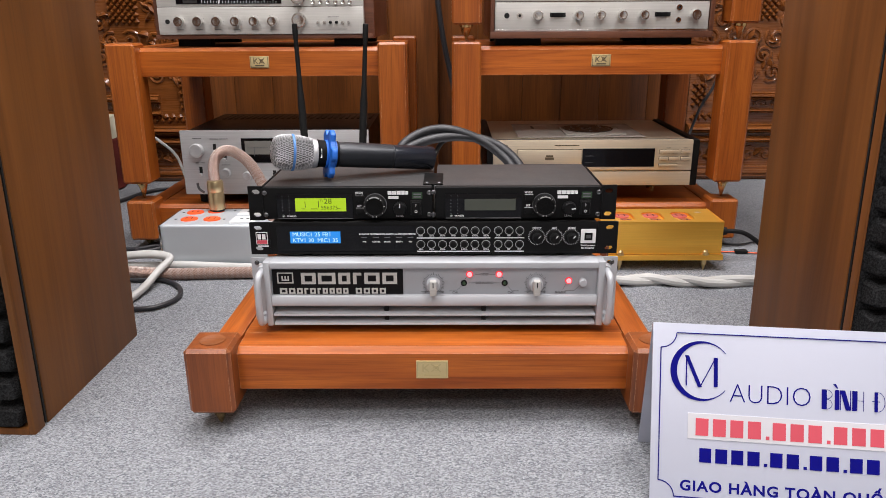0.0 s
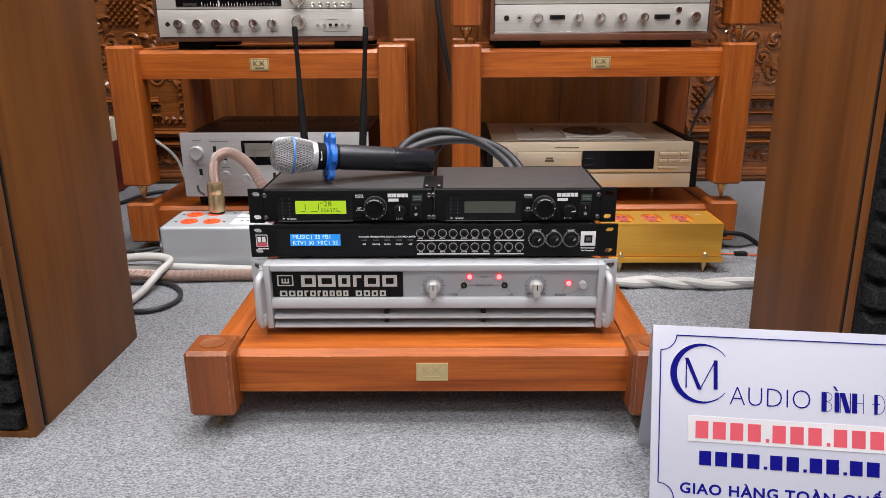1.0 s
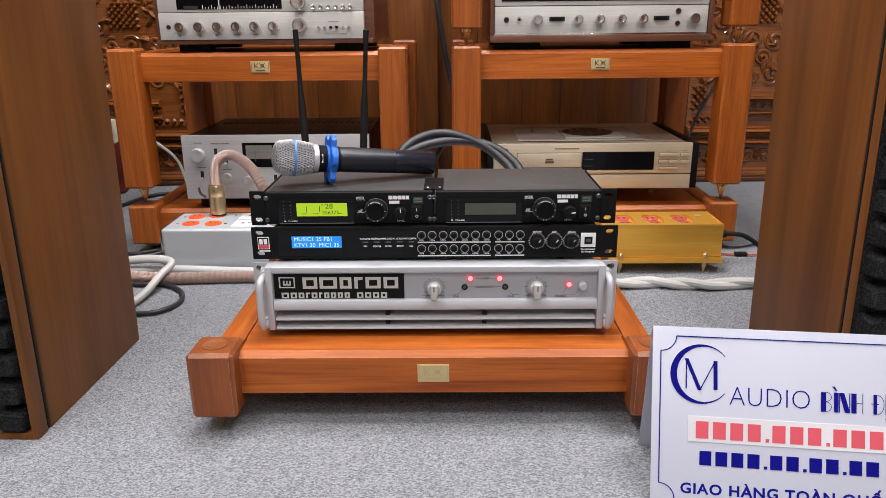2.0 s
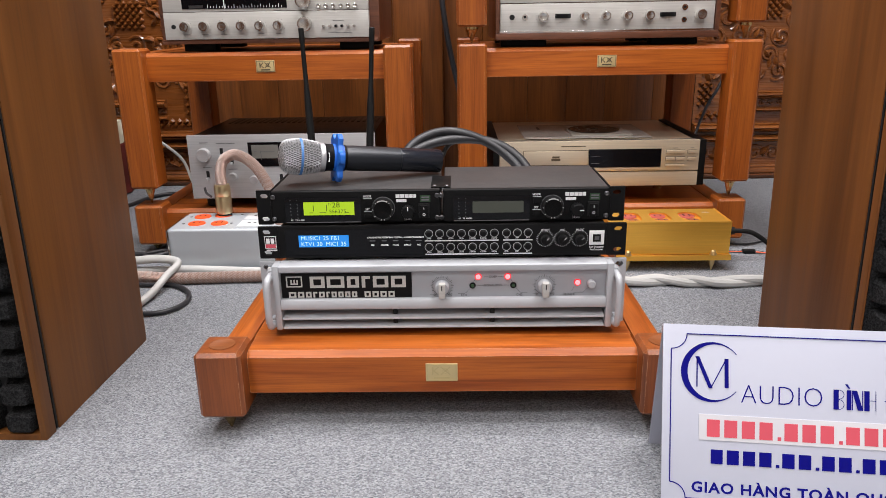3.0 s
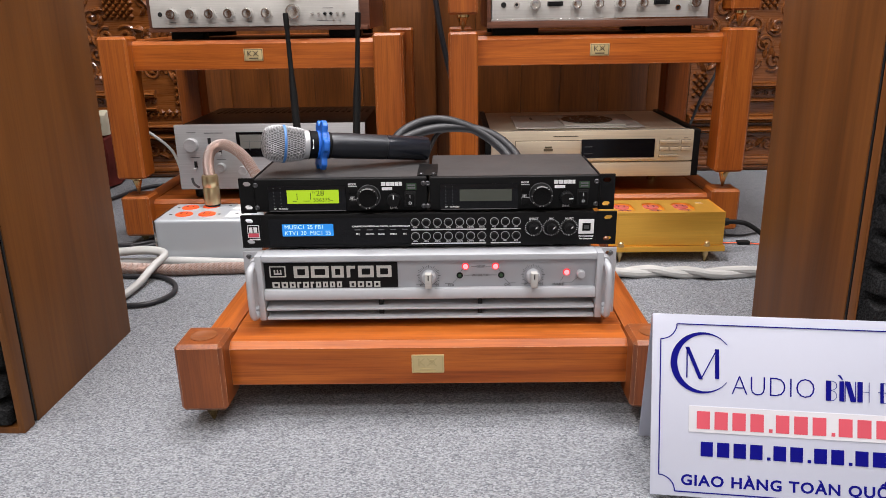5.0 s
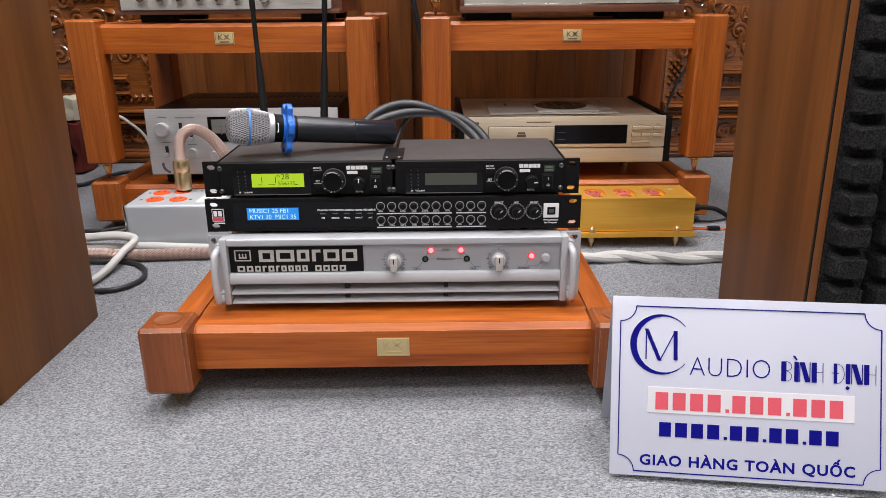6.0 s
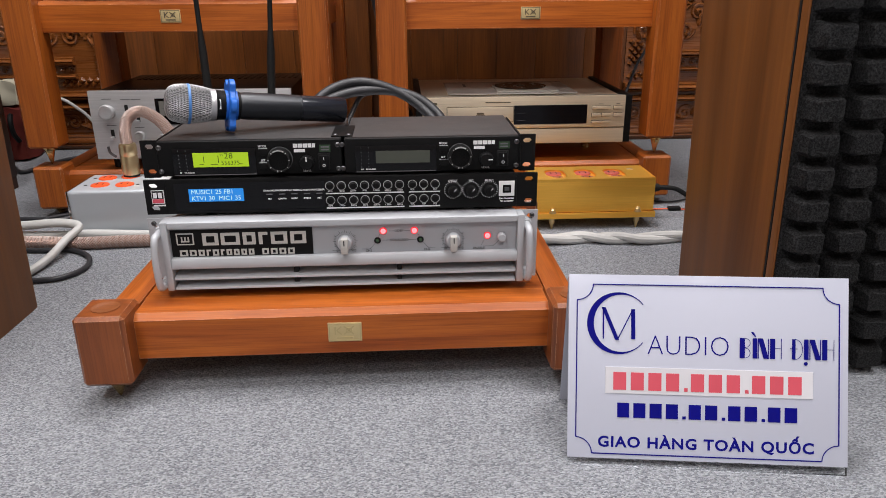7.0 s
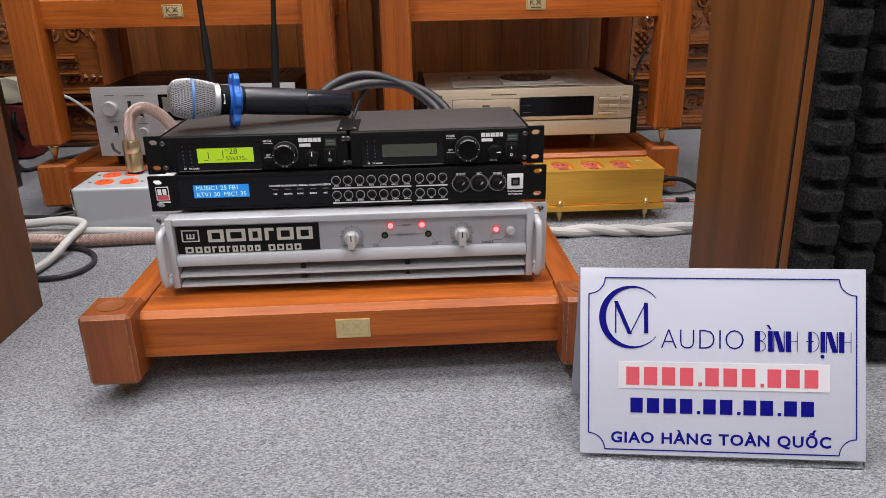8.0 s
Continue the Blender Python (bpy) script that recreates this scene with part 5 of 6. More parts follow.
wpart("red_wire", tube(B(), [(0.60, 1.572, 0.003), (0.634, 1.569, 0.003), (0.668, 1.565, 0.004), (0.72, 1.555, 0.003), (0.8, 1.56, 0.003)], 0.0015, 6), ORANGE, wire)
wpart("black_wire", tube(B(), [(0.60, 1.577, 0.003), (0.64, 1.572, 0.003), (0.668, 1.568, 0.004), (0.72, 1.56, 0.003), (0.8, 1.567, 0.003)], 0.0015, 6), RUBBER, wire)
wpart("connector", bx(0.655, 0.682, 1.558, 1.572, 0.001, 0.009, bev=0.002), RUBBER, wire)
floor_cable([(0.62, 1.64, 0.004), (0.68, 1.62, 0.004), (0.74, 1.64, 0.004), (0.82, 1.62, 0.004)], 0.002, CABLE_BLACK, "thin grey wire on the carpet")
floor_cable([(-0.99, 2.07, 0.006), (-0.94, 2.02, 0.006), (-0.90, 2.145, 0.006), (-0.848, 2.19, 0.006), (-0.79, 2.14, 0.006), (-0.70, 2.08, 0.006), (-0.6, 2.08, 0.006)], 0.0055, CABLE_BLACK, "black cable lying on the carpet by the wall")
floor_cable([(-0.62, 1.70, 0.005), (-0.655, 1.655, 0.005), (-0.685, 1.605, 0.005), (-0.692, 1.582, 0.005), (-0.670, 1.574, 0.006), (-0.640, 1.592, 0.008), (-0.655, 1.600, 0.010), (-0.700, 1.590, 0.006), (-0.78, 1.60, 0.005)], 0.0045, CABLE_BLACK, "black cable coiled under the rack")
hang = [
    ([(-0.92, 2.12, 0.205), (-0.851, 2.1, 0.189), (-0.817, 2.1, 0.169), (-0.772, 2.1, 0.1235), (-0.74, 2.08, 0.05), (-0.70, 2.06, 0.007)], 0.0042, WHITE_CABLE, "white cable hanging by the carved wall"),
    ([(-0.045, 2.24, 0.9), (-0.02, 2.22, 0.62), (-0.014, 2.2, 0.55), (0.002, 2.2, 0.442), (0.026, 2.2, 0.33), (0.06, 2.15, 0.2), (0.1, 2.12, 0.12)], 0.008, CABLE_BLACK, "black cable hanging between the racks"),
    ([(0.86, 2.25, 0.44), (0.795, 2.2, 0.312), (0.761, 2.2, 0.247), (0.738, 2.2, 0.177), (0.70, 2.15, 0.13), (0.6, 2.12, 0.11)], 0.0042, CABLE_BLACK, "black cable hanging behind the rack leg"),
]
for pts, r2, material, label in hang:
    single("hanging_cable", tube(B(), pts, r2, 10, 8), material, label, "cable", group="hanging cables")
for pts in ([(-0.075, 1.20, 0.27), (-0.057, 1.23, 0.305), (-0.019, 1.25, 0.324), (0.024, 1.25, 0.326), (0.072, 1.25, 0.309), (0.106, 1.24, 0.287), (0.128, 1.22, 0.262), (0.14, 1.18, 0.215), (0.14, 1.10, 0.2)],
            [(-0.08, 1.19, 0.265), (-0.053, 1.22, 0.297), (-0.004, 1.24, 0.313), (0.05, 1.25, 0.314), (0.09, 1.25, 0.305), (0.120, 1.24, 0.288), (0.142, 1.22, 0.262), (0.155, 1.18, 0.215), (0.155, 1.10, 0.2)],
            [(-0.02, 1.22, 0.25), (-0.004, 1.25, 0.285), (0.01, 1.26, 0.305), (0.035, 1.26, 0.31)]):
    single("signal_cable", tube(B(), pts, 0.0078 if pts[-1][2] < 0.22 else 0.004, 14, 8), CABLE_BLACK, "thick dark grey signal cable arching behind the receivers", "cable", group="signal cables")


# ---- components in the back racks ----
def LXX(px):
    return -0.604 + (px - 282) * 0.001216


def RXR(px):
    return 0.117 + (px - 876) * 0.001203


def component(name, x, label, category, z, dx=0.0, dz=0.0):
    """A component built about x; dx and dz move all of it."""
    th = thing_at(name, x, 1.8, z, label, category)
    th.matrix_world = pose(x + dx, 1.8, z + dz)
    return th


# silver integrated amplifier
sa = component("integrated_amplifier", -0.37, "silver-fronted integrated amplifier with a black top, on the rack base", "amplifier", 0.0945)
wpart("case", bx(-0.580, -0.166, 1.648, 1.965, 0.122, 0.263, bev=0.002), BLACK_GLOSS, sa, "black ventilated steel cover")
for k in range(26):
    x = -0.555 + k * 0.0148
    wpart("vent_rib", bx(x, x + 0.0075, 1.86, 1.945, 0.2629, 0.2639, bev=0.0003), BLACK_GLOSS, sa)
wpart("face_panel", bx(-0.585, -0.161, 1.640, 1.649, 0.122, 0.2675, bev=0.001), ALU, sa, "brushed silver faceplate")
mw = wpart("meter_window", bx(-0.448, -0.352, 1.6385, 1.6405, 0.195, 0.2503), GLASS_DARK, sa, "black framed meter window")
wpart("meter_face", bx(-0.440, -0.380, 1.6378, 1.6387, 0.214, 0.2445), METER_GREY, mw, "dim grey meter scale")
wpart("needle", box(bx(-0.42, -0.4185, 1.6372, 1.6379, 0.21, 0.232), -0.434, -0.388, 1.6372, 1.6379, 0.229, 0.2298), PRINT_GREY, mw)
knob(sa, -0.5475, 1.640, 0.2245, 0.0155, 0.018, ALU, "large silver volume knob")
for x, z in ((-0.487, 0.1725), (-0.439, 0.1655)):
    knob(sa, x, 1.640, z, 0.0105, 0.014, ALU, "small silver knob")
for x, z in ((-0.509, 0.229), (-0.545, 0.177), (-0.378, 0.168), (-0.487, 0.211), (-0.335, 0.168)):
    sw = wpart("switch_slot", bx(x - 0.0035, x + 0.0035, 1.6392, 1.6402, z - 0.009, z + 0.009), DARK, sa)
    wpart("lever", bx(x - 0.0025, x + 0.0025, 1.626, 1.640, z - 0.011, z - 0.005, bev=0.0008), ALU, sw, "silver lever")
for x, z in ((-0.5475, 0.2505), (-0.509, 0.249), (-0.545, 0.195), (-0.487, 0.249), (-0.487, 0.190)):
    wpart("legend_bar", bx(x - 0.010, x + 0.010, 1.6394, 1.6402, z - 0.0007, z + 0.0007), PRINT_GREY, sa)
for x in (-0.55, -0.19):
    for y in (1.68, 1.92):
        wpart("foot", cone(B(), (x, y, 0.0966), 0.016, 0.018, 0.0262, "z", 20), RUBBER, sa)

# champagne disc player
cd = component("disc_player", 0.34, "champagne-coloured disc player with black end cheeks, on the rack base", "disc player", 0.0945)
wpart("case", bx(0.118, 0.562, 1.648, 1.985, 0.140, 0.2385, bev=0.002), CHAMP, cd, "champagne metal cover")
wpart("face_panel", bx(0.118, 0.564, 1.638, 1.649, 0.1745, 0.2430, bev=0.0012), CHAMP, cd)
wpart("lower_panel", bx(0.118, 0.564, 1.639, 1.65, 0.1398, 0.1718, bev=0.001), CHAMP, cd)
wpart("top_strip", bx(0.118, 0.562, 1.6495, 1.672, 0.2386, 0.2405), STEEL, cd)
for xa, xb in ((0.104, 0.1175), (0.5645, 0.579)):
    wpart("end_cheek", bx(xa, xb, 1.640, 1.985, 0.1398, 0.2425, bev=0.001), BLACK, cd, "glossy black end cheek")
# A brown plate just larger than the tray draws its shading line.
wpart("tray_gap", bx(0.1708, 0.3172, 1.6372, 1.6382, 0.1886, 0.2229), GAP_BROWN, cd, "brown plate painting the shaded gap round the tray")
tr = wpart("disc_tray", bx(0.172, 0.316, 1.6352, 1.6385, 0.190, 0.2215, bev=0.0008), CHAMP, cd, "closed loading tray")
wpart("tray_mark", box(bx(0.234, 0.254, 1.6345, 1.6354, 0.1995, 0.205), 0.236, 0.252, 1.6345, 1.6354, 0.206, 0.210), GAP_BROWN, tr)
dw = wpart("display_window", bx(0.318, 0.479, 1.6362, 1.6385, 0.183, 0.2243), GLASS_DARK, cd, "black display window")
wpart("indicator", box(bx(0.324, 0.342, 1.6357, 1.6363, 0.2075, 0.2083), 0.324, 0.342, 1.6357, 1.6363, 0.192, 0.1928), PRINT_GREY, dw)
wpart("trim_line", bx(0.172, 0.479, 1.6365, 1.6385, 0.1785, 0.1815), CHAMP, cd)
for xa, xb, za, zb in ((0.490, 0.531, 0.2135, 0.2205), (0.538, 0.556, 0.2135, 0.2205), (0.490, 0.509, 0.198, 0.205), (0.5115, 0.531, 0.198, 0.205), (0.538, 0.556, 0.198, 0.205), (0.490, 0.531, 0.1845, 0.1885)):
    # Likewise a brown plate paints the shade round each button.
    wpart("button_gap", bx(xa - 0.0008, xb + 0.0008, 1.6374, 1.6382, za - 0.0009, zb + 0.0008), GAP_BROWN, cd)
    wpart("button", bx(xa, xb, 1.6335, 1.6385, za, zb, bev=0.0008), CHAMP, cd, "champagne push button")
for xa, xb, za, zb in ((0.125, 0.15, 0.2275, 0.2325), (0.255, 0.31, 0.2305, 0.2325), (0.49, 0.53, 0.151, 0.155), (0.505, 0.515, 0.2245, 0.2255), (0.543, 0.551, 0.2245, 0.2255)):
    wpart("legend_bar", bx(xa, xb, 1.6375 if za > 0.16 else 1.6403, 1.6385 if za > 0.16 else 1.6412, za, zb), GAP_BROWN, cd)
for x in (0.16, 0.52):
    for y in (1.80, 1.94):
        wpart("foot", lathe(B(), [(0, 0), (0.010, 0), (0.0105, 0.03), (0.016, 0.033), (0.016, 0.0455), (0, 0.0455)], 24, pose(x, y, 0.0966)), SPIKE, cd, "turned brass foot")
sleeve = thing_at("disc_sleeve", 0.33, 1.78, 0.2386, "clear plastic sleeve and white sheet lying on the disc player", "sleeve")
wpart("sheet", bx(0.178, 0.47, 1.69, 1.90, 0.2412, 0.2420), SLEEVE, sleeve, "white printed sheet")
wpart("sheet_mark", bx(0.222, 0.228, 1.82, 1.86, 0.2420, 0.2424), BLACK, sleeve)
wpart("case", bx(0.29, 0.43, 1.71, 1.83, 0.2424, 0.2462, bev=0.0008), SLEEVE, sleeve, "hazy pale plastic disc case")
single("compact_disc", lathe(B(), [(0.0075, 0), (0.0075, 0.0012), (0.06, 0.0012), (0.06, 0), (0.0075, 0)], 48, pose(0.353, 1.785, 0.2468)), paint("dark_disc", (0.035, 0.028, 0.022), 0.25, 0.3), "dark printed disc lying on a clear case", "disc")

# silver stereo receiver with dial window
sr = component("stereo_receiver", -0.38, "vintage silver stereo receiver in a walnut case, on the rack shelf", "receiver", 0.446, 0.0012, 0.0018)
wpart("case", bx(-0.615, -0.142, 1.652, 1.97, 0.4625, 0.618, bev=0.002), CASE, sr, "walnut case")
wpart("case_edge", bx(-0.612, -0.145, 1.640, 1.653, 0.4625, 0.4715, bev=0.001), CASE, sr)
wpart("lower_face", bx(-0.602, -0.163, 1.636, 1.652, 0.4720, 0.5275, bev=0.0015), SILVER, sr, "brushed silver control panel")
wpart("upper_face", bx(-0.602, -0.163, 1.6375, 1.652, 0.5285, 0.61, bev=0.0015), SILVER, sr)
wn = wpart("dial_window", bx(-0.560, -0.336, 1.6362, 1.6385, 0.534, 0.60), GLASS_DARK, sr, "black tuning dial window")
wpart("meter", bx(-0.545, -0.515, 1.6355, 1.6364, 0.5355, 0.5415), STEEL, wn)
bm = B()
for k in range(26):
    x = -0.505 + k * 0.0063
    box(bm, x, x + 0.0008, 1.6355, 1.6364, 0.5355, 0.5395 if k % 3 else 0.543)
wpart("dial_scale", bm, WHITE, wn, "white dial marks")
wpart("dial_pointer", bx(-0.470, -0.4685, 1.6350, 1.6364, 0.5335, 0.58), WHITE, wn)
for px in (322, 355.5, 388.5, 421.5, 454, 486.5):
    x, z = LXX(px) - 0.0008, 0.4985
    knob(sr, x, 1.636, z, 0.0104, 0.014, KNOB_ALU, "silver tone knob")
    wpart("legend_bar", bx(x - 0.007, x + 0.007, 1.6354, 1.6362, 0.4818, 0.4826), PRINT_GREY, sr)
    dial_ticks(sr, x, 1.636, z, 0.0125, 9, 0.0016, PRINT_GREY, -120, 120, 0.0005)
knob(sr, LXX(533), 1.636, 0.5005, 0.0152, 0.018, KNOB_ALU, "large silver volume knob")
wpart("headphone_jack", cone(B(), (LXX(300), 1.636, 0.4985), 0.0048, 0.0048, -0.0008, "y", 16), DARK, sr)
for k, px in enumerate((565, 576, 586.5, 597, 608, 618.5)):
    x = LXX(px)
    wpart("toggle", cone(B(), (x, 1.636, 0.4955), 0.0032, 0.0024, -0.012, "y", 12), BLACK if k in (2, 3) else KNOB_ALU, sr, "small toggle switch")
wpart("legend_bar", bx(LXX(572), LXX(614), 1.6354, 1.6362, 0.4815, 0.4822), PRINT_GREY, sr)
wpart("legend_bar", bx(LXX(582), LXX(601), 1.6354, 1.6362, 0.5065, 0.5072), PRINT_GREY, sr)
for px in (558, 571, 584, 597, 610, 622):
    knob(sr, LXX(px), 1.6375, 0.5365, 0.0048, 0.010, KNOB_ALU, "small silver push knob")
knob(sr, LXX(533), 1.6375, 0.548, 0.0165, 0.02, KNOB_ALU, "large silver tuning knob")
for x in (-0.545, -0.20):
    for y in (1.70, 1.92):
        wpart("foot", bx(x - 0.035, x + 0.035, y - 0.02, y + 0.02, 0.4461, 0.4630, bev=0.002), RUBBER, sr)

# silver stereo amplifier on the other shelf
st = component("stereo_amplifier", 0.34, "vintage silver stereo amplifier in a walnut case, on the rack shelf", "amplifier", 0.446, 0.0012, 0.0006)
wpart("case", bx(0.106, 0.578, 1.646, 1.97, 0.4615, 0.625, bev=0.002), CASE, st, "walnut case")
bm = bx(0.106, 0.578, 1.632, 1.647, 0.4615, 0.4755, bev=0.0015)
box(bm, 0.106, 0.1145, 1.632, 1.647, 0.4755, 0.625, 0.0015)
box(bm, 0.5695, 0.578, 1.632, 1.647, 0.4755, 0.625, 0.0015)
wpart("case_edge", bm, CASE, st)
wpart("trim", bx(0.115, 0.569, 1.636, 1.647, 0.4758, 0.4795, bev=0.0005), CHROME, st, "bright metal trim strip")
wpart("lower_face", bx(0.116, 0.568, 1.638, 1.647, 0.4797, 0.535, bev=0.001), SILVER, st, "brushed silver control panel")
wpart("upper_face", bx(0.116, 0.568, 1.637, 1.647, 0.5365, 0.618, bev=0.001), SILVER, st)
wpart("dial_window", bx(0.13, 0.555, 1.6355, 1.638, 0.545, 0.61), GLASS_DARK, st, "dark dial window")
for px in (950, 1022, 1060, 1098, 1136, 1226):
    x = RXR(px)
    big = px in (950, 1226)
    knob(st, x, 1.638, 0.508, 0.0108 if big else 0.0098, 0.015, KNOB_ALU, "silver turned knob")
    dial_ticks(st, x, 1.638, 0.508, 0.0122, 7, 0.0014, PRINT_GREY, -110, 110, 0.0005)
for px in (985.5, 1169.5):
    x = RXR(px)
    sl = wpart("slide_switch", bx(x - 0.0165, x + 0.0165, 1.637, 1.6385, 0.5045, 0.5135), DARK, st, "black slide switch")
    wpart("slider", bx(x - 0.014, x + 0.010, 1.632, 1.6375, 0.506, 0.512), BLACK, sl)
for px, z, r2 in ((896, 0.508, 0.0052), (918.5, 0.508, 0.006), (1198, 0.523, 0.006), (1198, 0.498, 0.0055)):
    jk = wpart("jack", lathe(B(), [(0.003, 0.002), (r2, 0.002), (r2 * 1.1, 0)], 18, pose(RXR(px), 1.638, z, 90)), CHROME if px > 900 else DARK, st, "round jack socket")
    wpart("jack_hole", cone(B(), (RXR(px), 1.638, z), 0.0034, 0.0034, -0.0012, "y", 12), DARK, jk)
for x in (0.17, 0.50):
    for y in (1.70, 1.92):
        wpart("foot", bx(x - 0.05, x + 0.05, y - 0.02, y + 0.02, 0.4461, 0.462, bev=0.002), RUBBER, st)

# ---- panelled wall with carved sections ----
rngw = random.Random(3)
x = -0.774
while x < 0.765:
    wdt = rngw.choice((0.10, 0.12, 0.14, 0.15))
    x1 = min(x + wdt, 0.765)
    bm = bx(x + 0.0004, x1 - 0.0004, 2.335, 2.362, 0.0, 1.6, bev=0.0012)
    part("plank", bm, PLANK, wall_north)
    x = x1
part("pilaster", bx(-0.162, -0.016, 2.28, 2.336, 0, 1.6, bev=0.003), PLANK, wall_north, "upright brown post")


def scroll(bm, cx, cz, r, turns, start, y, hand=1, w=0.006):
    """A raised spiral stem that tapers towards its eye."""
    pts = []
    n = int(turns * 10) + 2
    for k in range(n + 1):
        u = k / n
        a = start + hand * 2 * math.pi * turns * u
        rr = r * (1 - 0.82 * u)
        pts.append((cx + rr * math.cos(a), y - 0.004 * u, cz + rr * math.sin(a)))
    tube(bm, pts, w, 6, 2)
    lathe(bm, [(0, w * 1.7), (w * 1.0, w * 1.2), (w * 1.3, 0)], 10, pose(pts[-1][0], y, pts[-1][2], 90))


def leaf(bm, cx, cz, length, a, y, wide=0.32):
    """A raised pointed leaf with a ridge."""
    d, n = Vector((math.cos(a), 0, math.sin(a))), Vector((-math.sin(a), 0, math.cos(a)))
    ys = Vector((0, -1, 0))
    base = Vector((cx, y, cz))
    rows = []
    for k in range(7):
        u = k / 6
        wv = length * wide * math.sin(math.pi * min(1, u * 0.93 + 0.05)) ** 0.8
        p = base + d * length * u + n * math.sin(u * 2.4) * length * 0.12
        rows.append([bm.verts.new(p + n * wv), bm.verts.new(p + ys * (0.008 + 0.006 * math.sin(math.pi * u))), bm.verts.new(p - n * wv)])
    for p, q in zip(rows, rows[1:]):
        bm.faces.new((p[0], p[1], q[1], q[0]))
        bm.faces.new((p[1], p[2], q[2], q[1]))


def lattice(bm, x0, x1, z0, z1, y, step=0.022):
    """Diamond field of small raised pyramids, each with a rim."""
    nx, nz = int((x1 - x0) / step), int((z1 - z0) / step)
    for i in range(nx * 2):
        for k in range(nz * 2):
            if (i + k) % 2:
                continue
            cx, cz = x0 + (i / 2 + 0.5) * step, z0 + (k / 2 + 0.5) * step
            if cx > x1 - step * 0.4 or cz > z1 - step * 0.4:
                continue
            h = step * 0.485
            base = [bm.verts.new((cx + a * h, y, cz + b * h)) for a, b in ((-1, 0), (0, -1), (1, 0), (0, 1))]
            top = [bm.verts.new((cx + a * h * 0.42, y - 0.011, cz + b * h * 0.42)) for a, b in ((-1, 0), (0, -1), (1, 0), (0, 1))]
            for n in range(4):
                bm.faces.new((base[n], base[(n + 1) % 4], top[(n + 1) % 4], top[n]))
            bm.faces.new(top)


def moulding(bm, x0, x1, z0, z1, y, steps=4, deep=0.03):
    """Stepped and rounded horizontal moulding."""
    n = 10
    prof2 = [(y, z0)]
    for k in range(n + 1):
        u = k / n
        prof2.append((y - deep * (0.55 + 0.45 * math.sin(u * math.pi * 1.0)) * (1 if k % 4 else 0.8), z0 + (z1 - z0) * u))
    prof2.append((y, z1))
    a = [bm.verts.new((x0, p[0], p[1])) for p in prof2]
    b = [bm.verts.new((x1, p[0], p[1])) for p in prof2]
    for k in range(len(a) - 1):
        bm.faces.new((a[k], a[k + 1], b[k + 1], b[k]))
    bm.faces.new(a)
    bm.faces.new(b)


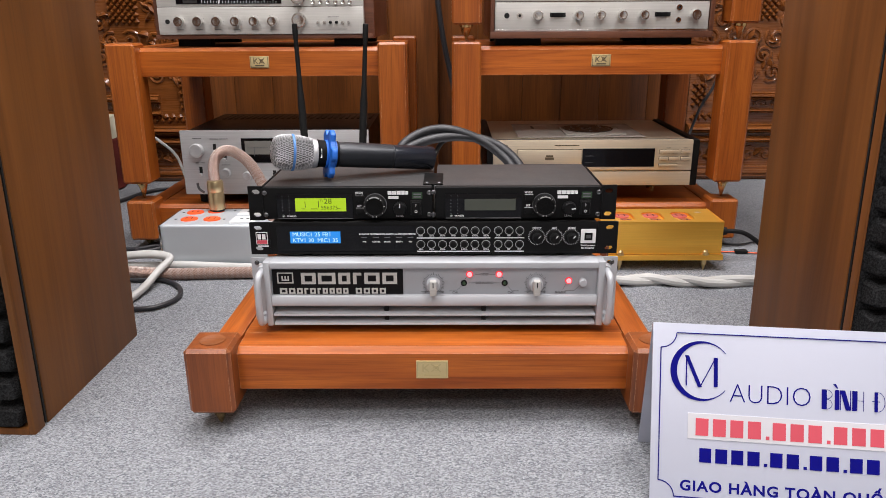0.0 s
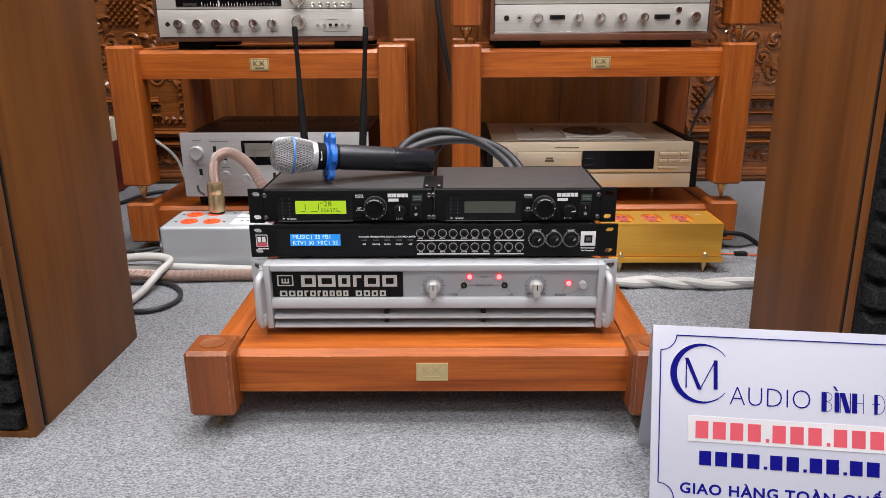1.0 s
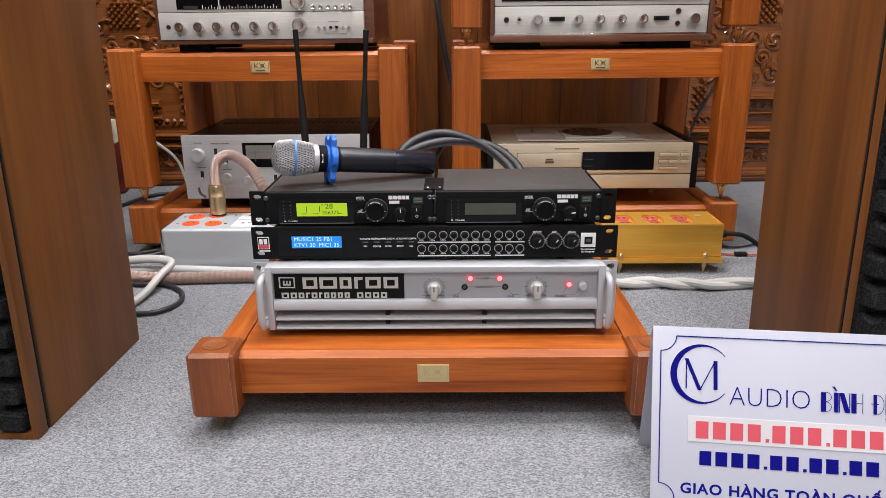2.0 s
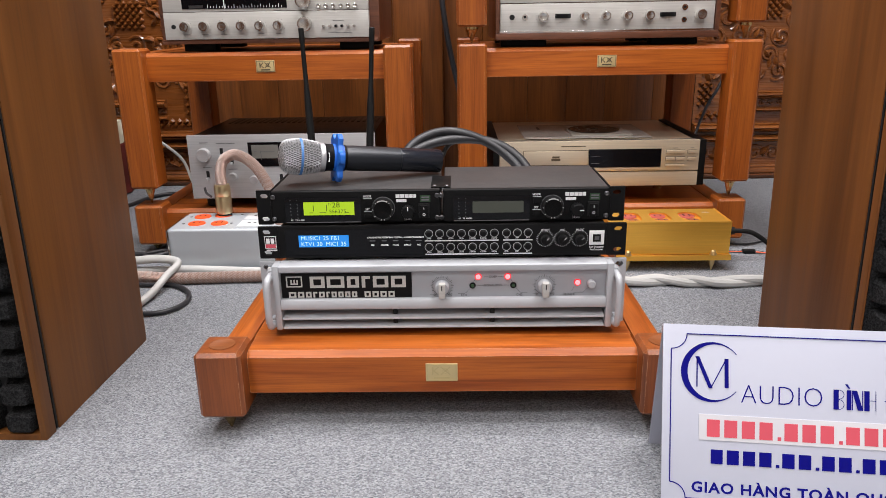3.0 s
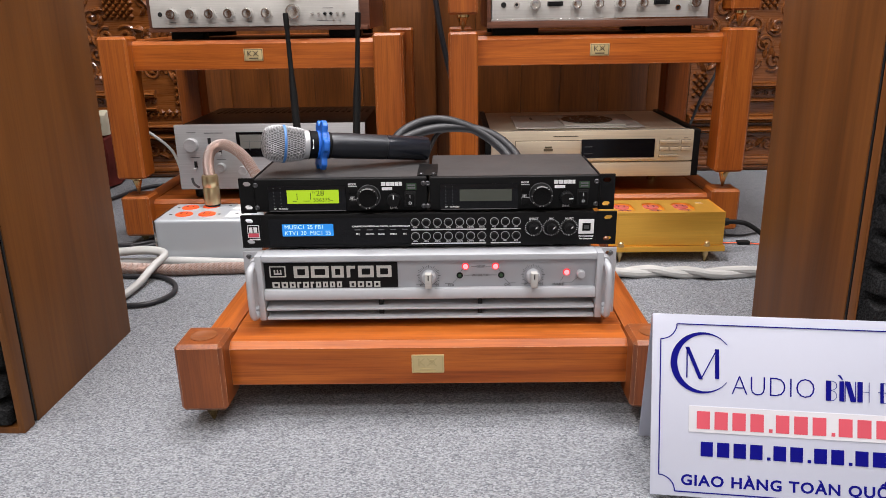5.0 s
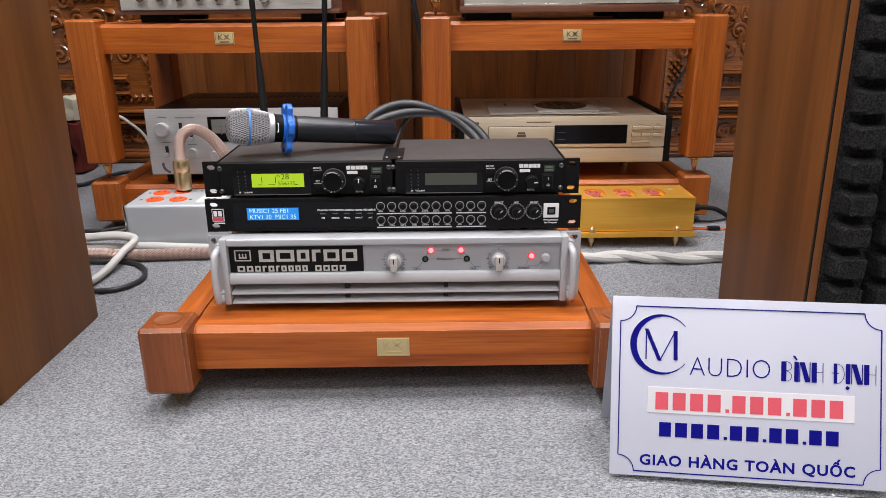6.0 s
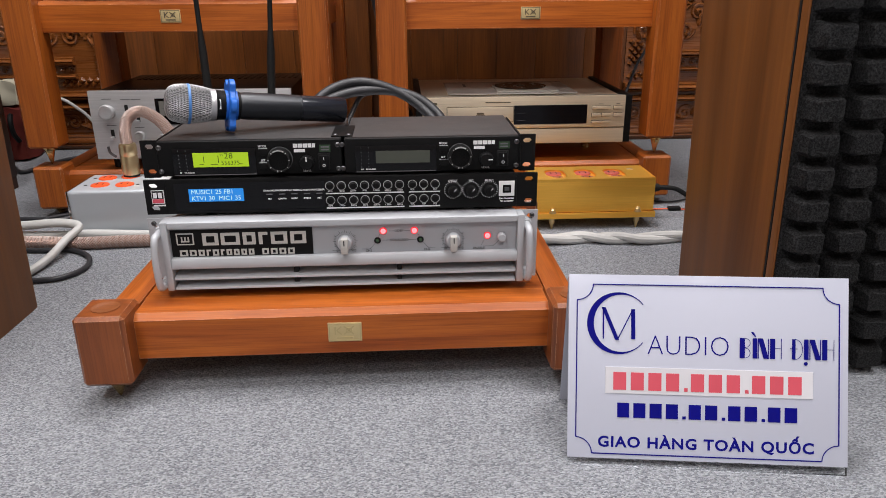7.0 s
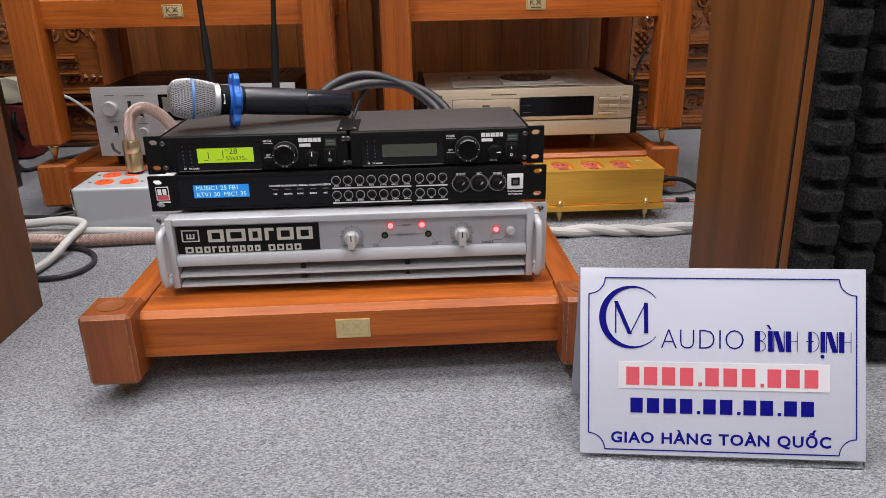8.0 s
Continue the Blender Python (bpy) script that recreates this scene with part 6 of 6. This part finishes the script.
def carved_section(x_in, x_out):
    """Carved panelling from its inner edge outwards."""
    lo, hi = min(x_in, x_out), max(x_in, x_out)
    s = 1 if x_out > x_in else -1
    th = thing_at("carved_panel", (lo + hi) / 2, 2.34, 0, "brown varnished wall panel carved with scrolls, leaves and a diamond lattice", "wall panel", "carved panels")
    y = 2.338
    wpart("backboard", bx(lo, hi, y, 2.362, 0, 1.4), CARVED, th)
    bm = B()
    moulding(bm, lo, hi, 0.0, 0.045, y, deep=0.022)
    moulding(bm, lo, hi, 0.118, 0.140, y, deep=0.03)
    moulding(bm, lo, hi, 0.150, 0.178, y, deep=0.036)
    wpart("lower_moulding", bm, CARVED, th)
    ox = x_in + s * 0.115
    a, b = sorted((ox, x_out))
    bm = B()
    moulding(bm, a, b, 0.212, 0.226, y, deep=0.02)
    moulding(bm, a, b, 0.252, 0.276, y, deep=0.028)
    wpart("upper_moulding", bm, CARVED, th)
    a, b = sorted((x_in + s * 0.006, ox - s * 0.004))
    bm = B()
    lattice(bm, a + 0.05 if s < 0 else a, b if s < 0 else b - 0.05, 0.225, 0.315, y)
    lattice(bm, a - (0.06 if s < 0 else 0), b + (0.06 if s > 0 else 0), 0.185, 0.226, y)
    wpart("lattice", bm, CARVED, th, "raised diamond lattice")
    bm = B()
    for k in range(12):
        cx = x_in + s * (0.04 + 0.055 * k)
        if lo + 0.02 < cx < hi - 0.02:
            scroll(bm, cx, 0.082, 0.026, 1.3, 0.6 if k % 2 else 3.6, y, 1 if k % 2 else -1, 0.0045)
            leaf(bm, cx + 0.02, 0.075, 0.034, 0.7 if k % 2 else -0.5, y)
    wpart("lower_scrollwork", bm, CARVED, th, "carved scrolls and leaves")
    bm = B()
    for k in range(16):
        cx = ox + s * (0.012 + 0.028 * k)
        if lo + 0.01 < cx < hi - 0.01:
            scroll(bm, cx, 0.239, 0.0105, 1.0, 0.4 if k % 2 else 3.5, y, 1 if k % 2 else -1, 0.003)
    wpart("narrow_scrollwork", bm, CARVED, th, "narrow carved band")
    bm = B()
    rg = random.Random(11)
    for row in range(12):
        cz = 0.335 + row * 0.052
        for k in range(10):
            cx = x_in + s * (0.05 + 0.066 * k + (0.033 if row % 2 else 0))
            if not lo + 0.035 < cx < hi - 0.03:
                continue
            if 0.48 < cz < 0.57 and abs(cx - (x_in + s * 0.20)) < 0.06:
                continue
            hand = 1 if (k + row) % 2 else -1
            scroll(bm, cx, cz, rg.uniform(0.026, 0.033), 1.45, rg.uniform(0, 6.28), y, hand, 0.0052)
            for q in range(2):
                leaf(bm, cx + rg.uniform(-0.03, 0.03), cz + rg.uniform(-0.03, 0.03), rg.uniform(0.026, 0.042), rg.uniform(0, 6.28), y)
    wpart("upper_scrollwork", bm, CARVED, th, "deeply carved scrolls and leaves")
    bm = B()
    lattice(bm, x_in + s * 0.20 - 0.05, x_in + s * 0.20 + 0.05, 0.485, 0.575, y, 0.02)
    wpart("upper_lattice", bm, CARVED, th, "raised diamond lattice")
    return th


carved_section(-0.776, -1.50)
carved_section(0.767, 1.45)

# ---- things behind the loudspeaker ----
cab = thing_at("cabinet", -1.07, 1.75, 0, "tall dark brown stained wooden cabinet standing on the carpet", "cabinet")
wpart("body", bx(-1.25, -0.890, 1.64, 1.886, 0.03, 0.86, bev=0.003), DARK_STAIN, cab)
wpart("plinth", bx(-1.245, -0.893, 1.646, 1.884, 0.0, 0.0302), DARK_STAIN, cab)


def lumpy(x0, x1, y0, y1, z0, z1, seed, amount=0.010):
    """A soft rounded block with dents and folds."""
    bm = bmesh.new()
    bmesh.ops.create_cube(bm, size=1)
    bmesh.ops.subdivide_edges(bm, edges=bm.edges[:], cuts=7, use_grid_fill=True)
    for v in bm.verts:
        q = v.co * 2
        q = q * (1 - 0.10 * (q.x * q.x * q.y * q.y + q.y * q.y * q.z * q.z + q.x * q.x * q.z * q.z) / 3)
        p = Vector(((x0 + x1) / 2 + q.x * (x1 - x0) / 2, (y0 + y1) / 2 + q.y * (y1 - y0) / 2, (z0 + z1) / 2 + q.z * (z1 - z0) / 2))
        n = noise.noise_vector(p * 26 + Vector((seed, 0, 0)))
        v.co = p + Vector((n.x, n.y, n.z if q.z > -0.9 else 0)) * amount
    return bm


bag = thing_at("bag", -1.03, 2.22, 0, "dark red fabric bag on the carpet by the carved wall", "bag")
wpart("body", lumpy(-1.10, -0.995, 2.17, 2.29, 0.002, 0.158, 3), RED_FABRIC, bag)
for x in (-1.012, -1.045):
    wpart("handle", tube(B(), [(x, 2.165, 0.06), (x - 0.004, 2.150, 0.085), (x - 0.008, 2.152, 0.118), (x - 0.012, 2.168, 0.135)], 0.007, 8), BLACK, bag, "black webbing handle")
single("cloth", lumpy(-1.09, -1.005, 2.18, 2.28, 0.157, 0.222, 9, 0.012), CREAM_CLOTH, "crumpled cream cloth lying on the red bag", "cloth")
